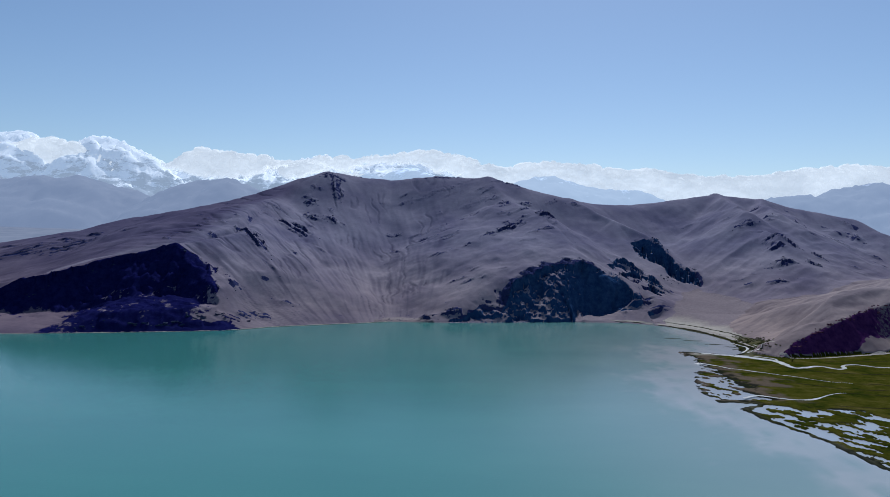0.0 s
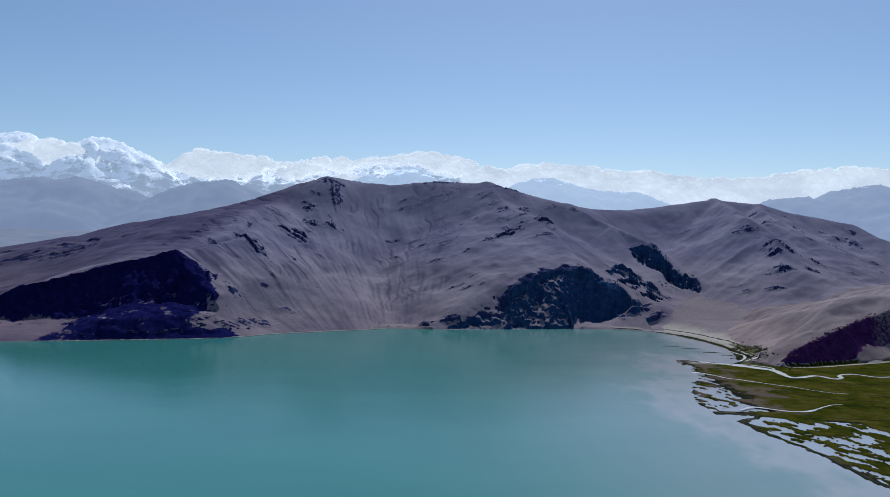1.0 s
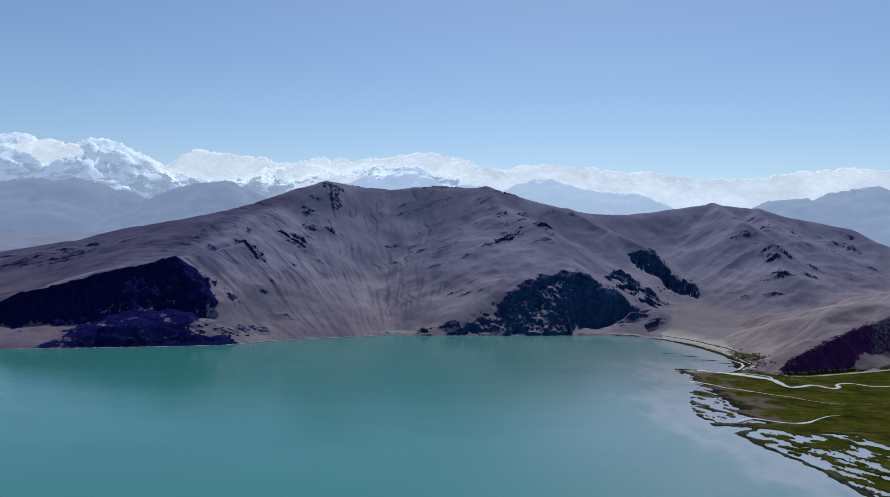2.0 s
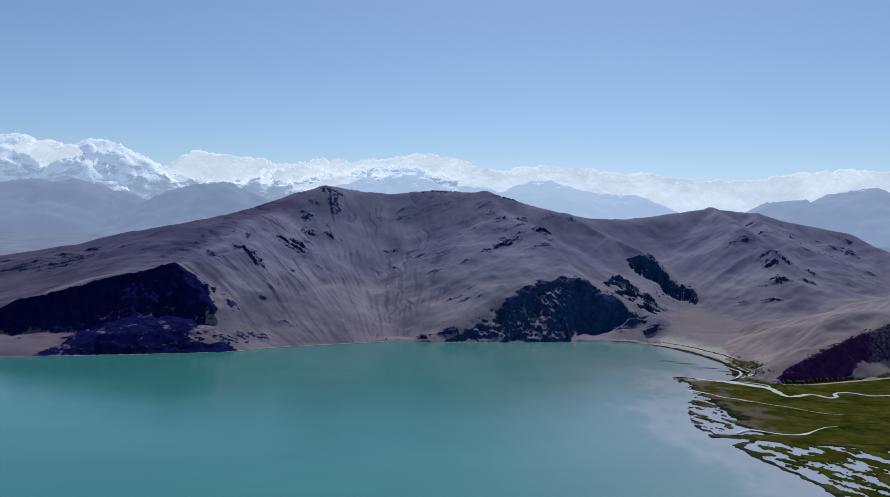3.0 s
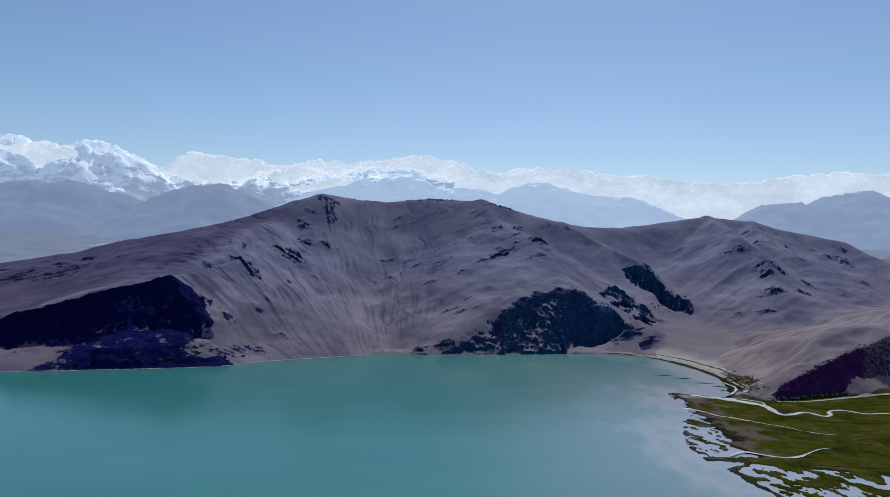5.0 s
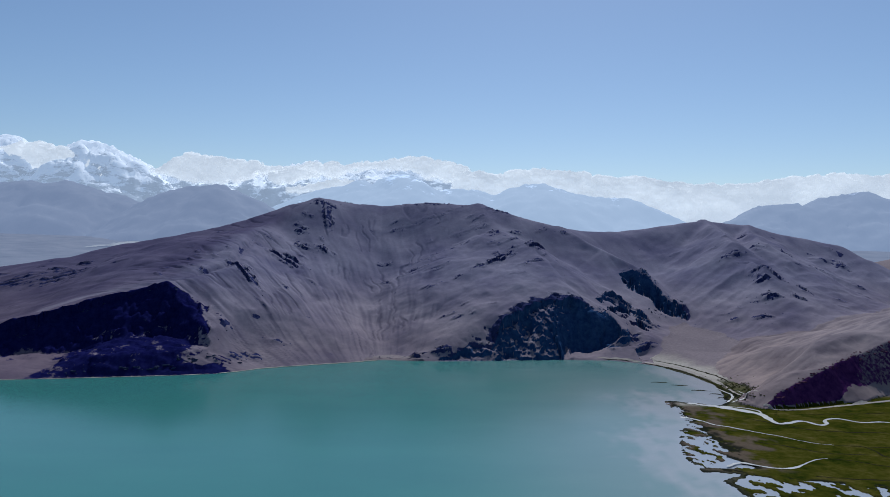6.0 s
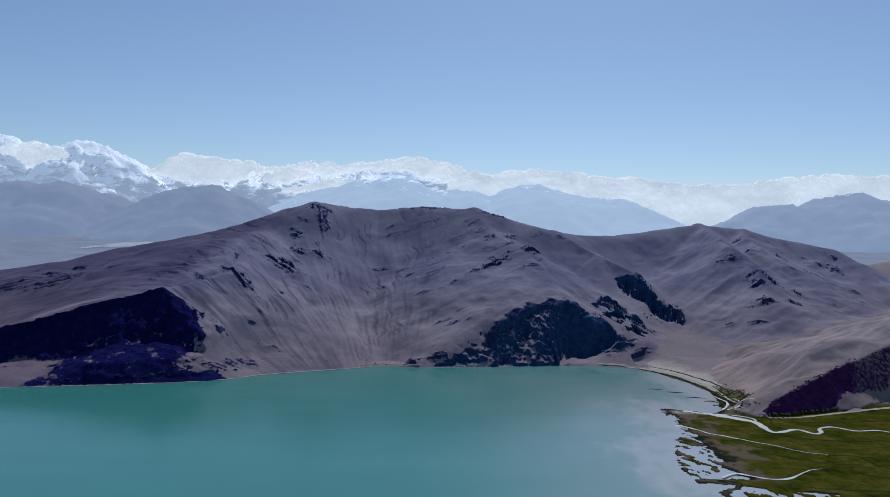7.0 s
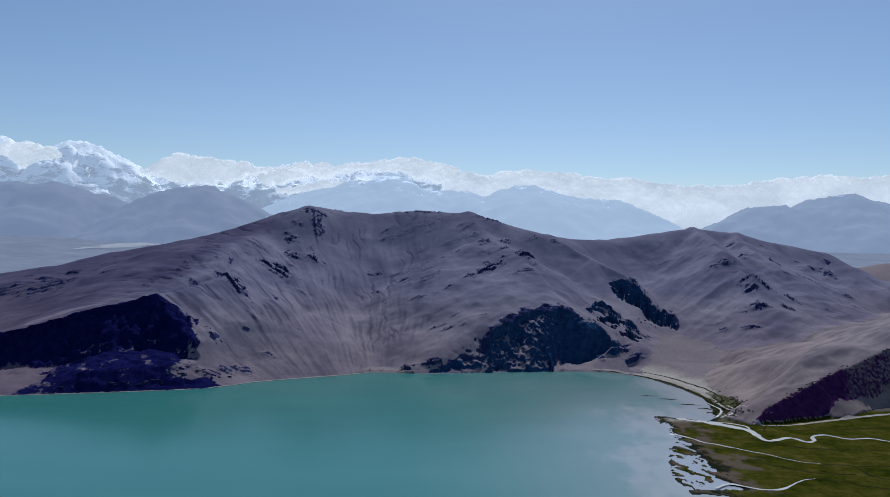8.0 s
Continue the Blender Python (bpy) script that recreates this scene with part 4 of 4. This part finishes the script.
cloud("cloud", [(20, 462), (140, 464), (250, 442), (320, 492), (370, 478), (470, 484), (650, 472), (840, 448), (1020, 456), (1120, 428), (1280, 418), (1460, 420), (1580, 428), (1680, 452), (1810, 468), (1960, 484), (2080, 492), (2200, 484), (2370, 498), (2840, 494)],
      [(20, 326), (200, 294), (350, 334), (500, 330), (650, 292), (810, 276), (960, 274), (1110, 182), (1220, 144), (1460, 150), (1580, 228), (1870, 278), (1990, 310), (2170, 336), (2370, 310), (2840, 318)], 3820, 4, 52, "long white cloud bank pouring through a mountain gap", 0.75)


# ---------- rocks ----------
def rock_material(name, a, b):
    mat, tree, bsdf = material(name)
    col = ramp(tree, noise_node(tree, 0.6, 8, 0.7), [(0.35, a), (0.65, b)])
    tree.links.new(col, bsdf.inputs["Base Color"])
    bsdf.inputs["Roughness"].default_value = 0.9
    bsdf.inputs["Specular IOR Level"].default_value = 0.2
    bump(tree, bsdf, noise_node(tree, 1.2, 8, 0.75), 0.6, 0.8)
    return mat


# blocks share that navy, rock colour with shade's blue in it
DARK_ROCK = rock_material("dark_rock", (0.010, 0.020, 0.058), (0.04, 0.05, 0.10))
RED_ROCK = rock_material("red_rock", (0.045, 0.010, 0.038), (0.13, 0.042, 0.075))


def rock_mesh(seed, mat):
    """A broken block: a ball cut flat by planes, then roughened."""
    rnd = random.Random(seed)
    bm = bmesh.new()
    bmesh.ops.create_icosphere(bm, subdivisions=2, radius=1.0)
    cuts = []
    for i in range(9):
        n = Vector((rnd.gauss(0, 1), rnd.gauss(0, 1), rnd.gauss(0, 0.8))).normalized()
        cuts.append((n, rnd.uniform(0.3, 0.6)))
    for v in bm.verts:
        for n, d in cuts:
            over = v.co.dot(n) - d
            if over > 0:
                v.co -= n * over
        v.co *= 1 + 0.05 * noise.fractal(v.co * 2.2 + Vector((seed, 0, 0)), 1.0, 2.0, 3)
    me = bpy.data.meshes.new("rock")
    bm.to_mesh(me)
    bm.free()
    me.materials.append(mat)
    return me


DARK_BLOCKS = [rock_mesh(s, DARK_ROCK) for s in range(7)]
RED_BLOCKS = [rock_mesh(s + 20, RED_ROCK) for s in range(5)]


def heights(places):
    p = np.array(places, float)
    return terrain(p[None, :, 0], p[None, :, 1])[0][0]


def outcrop(x, y, length, width, size, count, strike, label, blocks=DARK_BLOCKS):
    """Blocks that break out of a slope along a strike direction, given in degrees from +x."""
    rnd = random.Random(int(x * 13 + y))
    c, s = math.cos(radians(strike)), math.sin(radians(strike))
    spots = []
    for i in range(count):
        u, v = rnd.gauss(0, 0.3) * length, rnd.gauss(0, 0.3) * width
        spots.append((x + u * c - v * s, y + u * s + v * c))
    zs = heights(spots + [(x, y)])
    base = tagged(new("rock_outcrop"), label, "rock", "outcrops on the hills")
    base.location = (x, y, zs[-1])
    for (px, py), z in zip(spots, zs):
        r = size * rnd.uniform(0.45, 1.15)
        ob = new("slab" if r > 0.85 * size else "boulder", rnd.choice(blocks))
        ob.parent = base
        ob.location = (px - x, py - y, z - zs[-1] - 0.2 * r)
        ob.rotation_euler = (rnd.uniform(-0.4, 0.4), rnd.uniform(-0.4, 0.4), radians(strike) + rnd.uniform(-0.5, 0.5))
        ob.scale = (r * rnd.uniform(1.3, 2.2), r * rnd.uniform(0.7, 1.1), r * rnd.uniform(0.45, 0.75))
    return base


SLOPE_ROCK = "dark broken rock outcrop on a bare scree slope"
RIB_ROCK = "dark rock rib standing out of the brown hillside"
SHORE_ROCK = "dark blocky rocks at the foot of the slope"
for bed in BOWL_BEDS + HEAD_BEDS + LEFT_BEDS:
    outcrop(bed[0], bed[1], 0.95 * bed[2], 0.95 * bed[3], 0.24 * bed[5], 5 + int(bed[2] / 5), bed[4], SLOPE_ROCK)
for spec in ((-122, 838, 26, 4, 1.5, 8, 0), (-212, 541, 16, 5, 1.4, 9, 10), (-255, 531, 50, 3, 0.9, 10, 20), (-300, 508, 40, 3, 0.9, 9, 35)):
    outcrop(*spec, SLOPE_ROCK)
for bed in CREST_BEDS + BACK_BEDS + EAST_BEDS:
    outcrop(bed[0], bed[1], 0.95 * bed[2], 0.95 * bed[3], 0.24 * bed[5], 5 + int(bed[2] / 5), bed[4], RIB_ROCK)
for spec in ((196, 718, 16, 6, 1.4, 12, 140), (216, 688, 12, 6, 1.2, 8, 150), (160, 662, 24, 8, 1.4, 14, 140), (186, 655, 12, 14, 1.4, 12, 110),
             (112, 616, 30, 5, 1.2, 14, 5), (86, 610, 22, 6, 1.3, 14, 30), (60, 592, 26, 6, 1.2, 16, 40), (40, 578, 20, 6, 1.1, 14, 40), (20, 562, 18, 5, 0.99, 14, 25), (-30, 550, 30, 3, 0.88, 14, 0), (-52, 549, 14, 3, 0.72, 8, 0)):
    outcrop(*spec, "dark craggy rocks above the lake shore")
for spec in ((-175, 486, 34, 5, 1.6, 18, 25), (-205, 468, 40, 4, 1.6, 16, 22), (-245, 456, 30, 4, 1.2, 10, 20)):
    outcrop(*spec, SHORE_ROCK)
for spec in ((190, 414, 20, 3, 0.84, 14, 32), (208, 425, 22, 3, 0.96, 16, 32), (226, 436, 22, 3, 1.1, 16, 32), (244, 448, 24, 4, 1.2, 16, 35), (262, 462, 26, 4, 1.2, 14, 32), (290, 476, 40, 4, 1.3, 14, 28), (330, 494, 50, 5, 1.4, 14, 24)):
    outcrop(*spec, "dark red rocks along the broken scarp edge", RED_BLOCKS)


# ---------- streams and tracks on the flat ----------
def ribbon(name, line, width, mat, label, category, lift, wobble=0.5, seed=0, level=None):
    """A strip along a smoothed line (x, y), lying on the ground."""
    pts = np.array(line, float)
    for _ in range(3):
        a, b = pts[:-1] * 0.75 + pts[1:] * 0.25, pts[:-1] * 0.25 + pts[1:] * 0.75
        pts = np.concatenate([pts[:1], np.stack([a, b], 1).reshape(-1, 2), pts[-1:]])
    run = np.r_[0, np.cumsum(np.hypot(*np.diff(pts, axis=0).T))]
    s = np.linspace(0, run[-1], max(4, int(run[-1] / 0.8)))
    pts = np.stack([np.interp(s, run, pts[:, 0]), np.interp(s, run, pts[:, 1])], -1)
    way = np.gradient(pts, axis=0)
    way /= np.linalg.norm(way, axis=1)[:, None]
    side = np.stack([-way[:, 1], way[:, 0]], -1)
    pts = pts + side * (wobble * fbm(s, s * 0 + seed, 9, 3))[:, None]
    w = np.interp(s / run[-1], np.linspace(0, 1, len(width)), width) * (1 + 0.7 * fbm(s, s * 0 + seed + 5.5, 6, 3))
    cols = [pts + side * (w * k)[:, None] for k in (-0.5, -0.2, 0.2, 0.5)]
    flat = np.stack(cols, 1)
    x, y = flat[..., 0], flat[..., 1]
    z = terrain(x, y)[0]
    z = np.where(np.abs(z) < 60, z, 0) + lift if level is None else np.full(x.shape, level)
    v = np.stack([x, y, z], -1).reshape(-1, 3)
    return tagged(mesh_object(name, v, grid_faces(4, len(s)), mat), label, category, "", "structure")


def stream_material():
    mat, tree, bsdf = material("milky_stream_water")
    col = ramp(tree, noise_node(tree, 0.3, 5), [(0.3, (0.34, 0.325, 0.30)), (0.7, (0.47, 0.445, 0.41))])
    tree.links.new(col, bsdf.inputs["Base Color"])
    bsdf.inputs["Roughness"].default_value = 0.45
    return mat


def track_material():
    mat, tree, bsdf = material("gravel_track")
    col = ramp(tree, noise_node(tree, 0.9, 7), [(0.3, (0.27, 0.235, 0.205)), (0.7, (0.41, 0.365, 0.32))])
    tree.links.new(col, bsdf.inputs["Base Color"])
    bsdf.inputs["Specular IOR Level"].default_value = 0.0
    bsdf.inputs["Roughness"].default_value = 0.95
    return mat


def bank_material():
    mat, tree, bsdf = material("peat_bank")
    col = ramp(tree, noise_node(tree, 0.9, 7), [(0.3, (0.012, 0.013, 0.006)), (0.7, (0.04, 0.036, 0.018))])
    tree.links.new(col, bsdf.inputs["Base Color"])
    bsdf.inputs["Specular IOR Level"].default_value = 0.0
    bsdf.inputs["Roughness"].default_value = 0.95
    return mat


# the far sand glows too, to look hazy
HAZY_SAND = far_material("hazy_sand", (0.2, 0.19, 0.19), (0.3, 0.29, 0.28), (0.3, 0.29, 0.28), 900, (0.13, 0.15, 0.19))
STREAM, TRACK, PEAT = stream_material(), track_material(), bank_material()
for seed, line in enumerate(([(196, 333), (215, 336), (240, 330), (262, 333), (300, 326)], [(181, 335), (195, 336), (197, 329), (196, 320), (205, 314)], [(166, 314), (175, 314), (190, 304), (215, 300), (240, 306), (300, 300)],
                             [(150, 388), (165, 384), (178, 366), (200, 360), (230, 362)], [(146, 340), (160, 332), (172, 322), (190, 322)], [(200, 398), (225, 400), (260, 408), (300, 412)], [(150, 290), (175, 286), (205, 290), (240, 284)])):
    ribbon("ditch", line, [0.5, 1.1, 0.9, 1.2, 0.4], PEAT, "thin dark wet ditch in the meadow grass", "ditch", 0.09, 1.5, 30 + seed)
ribbon("stream", [(142, 423), (150, 417), (158, 411), (166, 403), (174, 396), (172, 377), (175, 374), (186, 381), (191, 382), (194, 373), (200, 376), (202, 385), (211, 390), (216, 386), (221, 380), (233, 385), (243, 376), (262, 379), (300, 372)],
       [10, 6, 3.4, 2.3, 1.9, 1.7, 1.5, 1.2, 1.0], STREAM, "winding pale milky stream across the meadow", "stream", 0.10, 0.6, 1)
ribbon("stream", [(124, 388), (133, 378), (140, 369), (151, 360), (162, 351), (171, 341), (181, 335)], [1.8, 1.3, 0.9, 0.6, 0.3], STREAM, "narrow pale stream fading into the grass", "stream", 0.10, 2.2, 2)
ribbon("stream", [(118, 300), (126, 307), (131, 303), (139, 299), (147, 300), (159, 312), (168, 315)], [1.4, 1.8, 1.5, 1.2, 0.7, 0.3], STREAM, "pale side channel through the delta grass", "stream", 0.10, 0.5, 3)
ribbon("track", [(181, 411), (187, 406), (205, 409), (228, 420), (256, 430), (284, 439), (330, 453), (420, 472)], [2.0, 2.2, 2.4, 2.6, 2.8, 3], TRACK, "pale gravel track along the foot of the scarp", "track", 0.12, 0.3, 4)
ribbon("track", [(118, 571), (134, 570), (150, 562), (167, 544), (178, 510), (183, 480), (180, 460), (181, 440), (184, 424)], [1.5, 3.5, 4.5, 4, 3, 2, 1.5], TRACK, "pale gravel bar along the lake beach", "beach", 0.10, 0.8, 5)
ribbon("beach", [(122, 569), (134, 568), (147, 559.5), (163.5, 543), (174.5, 509), (179, 480), (175, 452)], [0.8, 1.6, 1.8, 1.6, 1.2], PEAT, "dark wet wrack line along the beach", "beach", 0.09, 0.5, 6)
ribbon("beach", [(150, 568), (170, 552), (184, 515), (189, 488), (187, 466)], [0.5, 1.2, 1.6, 1.2, 0.6], PEAT, "dark strip of damp gravel behind the beach", "beach", 0.09, 1.2, 7)
ribbon("stream", [(166, 426), (174, 436), (177, 452), (174, 466)], [1.4, 1.2, 1.0, 0.5], STREAM, "pale rivulet winding through dark mud", "stream", 0.12, 1.5, 8)
ribbon("stream", [(168, 424), (180, 428), (186, 440), (184, 456)], [1.2, 1.0, 0.8, 0.4], STREAM, "pale rivulet winding through dark mud", "stream", 0.12, 1.5, 9)
ribbon("stream", [(158, 413), (168, 411), (176, 404), (174, 397)], [1.2, 1.4, 1.2, 0.8], STREAM, "narrow side arm of the pale stream", "stream", 0.11, 0.4, 10)


ribbon("beach", [(-360, 418), (-340, 424.5), (-289, 441.5), (-260, 447.5), (-225, 456.5), (-190, 466.5), (-160, 476.5), (-141, 492.5), (-135, 500.5), (-107, 516.5), (-76, 532.5), (-57, 545)], [0.9, 1.0, 1.2, 2.2, 2.6], TRACK, "thin strip of pale gravel at the waterline", "beach", 0.0, 0.5, 12, 0.16)
for seed, line in enumerate(([(155, 457), (161, 459), (168, 456)], [(163, 447), (168, 449), (171, 444)], [(146, 474), (152, 472), (159, 474)], [(136, 482), (142, 481), (148, 483)], [(164, 436), (167, 438), (169, 434)])):
    ribbon("mud_bar", line, [0.4, 1.7, 2.5, 1.5, 0.4], PEAT, "dark mud bar just above the shallow water", "mud", 0.0, 2.4, 40 + seed, 0.07)
ribbon("sand_flat", [(-1290, 2480), (-1262, 2560), (-1240, 2646), (-1222, 2780), (-1206, 2925), (-1190, 3010)], [8, 40, 100, 110, 90, 30], HAZY_SAND, "pale sand flat on the distant plain", "sand", 3.0, 8, 11)


# ---------- shrubs by the inlet ----------
def shrub_material():
    mat, tree, bsdf = material("shrub_leaves")
    col = ramp(tree, noise_node(tree, 0.8, 4), [(0.3, (0.025, 0.03, 0.012)), (0.7, (0.07, 0.075, 0.02))])
    tree.links.new(col, bsdf.inputs["Base Color"])
    bsdf.inputs["Specular IOR Level"].default_value = 0.0
    bsdf.inputs["Roughness"].default_value = 0.8
    return mat


def shrubs(count, label):
    """Low clumps of many leaf blades, scattered over moist ground."""
    rnd = np.random.RandomState(5)
    p = np.stack([rnd.normal(186, 9, count), rnd.normal(448, 24, count)], -1)
    dense = fbm(p[:, 0], p[:, 1], 16, 3)
    h, owner, inland, _, _ = terrain(p[None, :, 0], p[None, :, 1])
    p, h = p[(inland[0] > 1.5) & (dense > -0.05) & (h[0] < 6)], h[0][(inland[0] > 1.5) & (dense > -0.05) & (h[0] < 6)]
    vs, fs, n = [], [], 0
    for (x, y), z in zip(p, h):
        k, r = 26, rnd.uniform(0.3, 0.8)
        c = rnd.normal(0, 0.45, (k, 3)) * (r, r, 0.5 * r) + (x, y, z + 0.4 * r)
        for q in range(3):
            vs.append(c + rnd.normal(0, 0.3 * r, (k, 3)))
        fs.append(np.stack([np.arange(k) + n, np.arange(k) + n + k, np.arange(k) + n + 2 * k], -1))
        n += 3 * k
    ob = mesh_object("shrubs", np.concatenate(vs), np.concatenate(fs), shrub_material(), False)
    return tagged(ob, label, "shrubs", "", "stuff")


shrubs(420, "dark green low shrubs on the moist ground by the inlet")
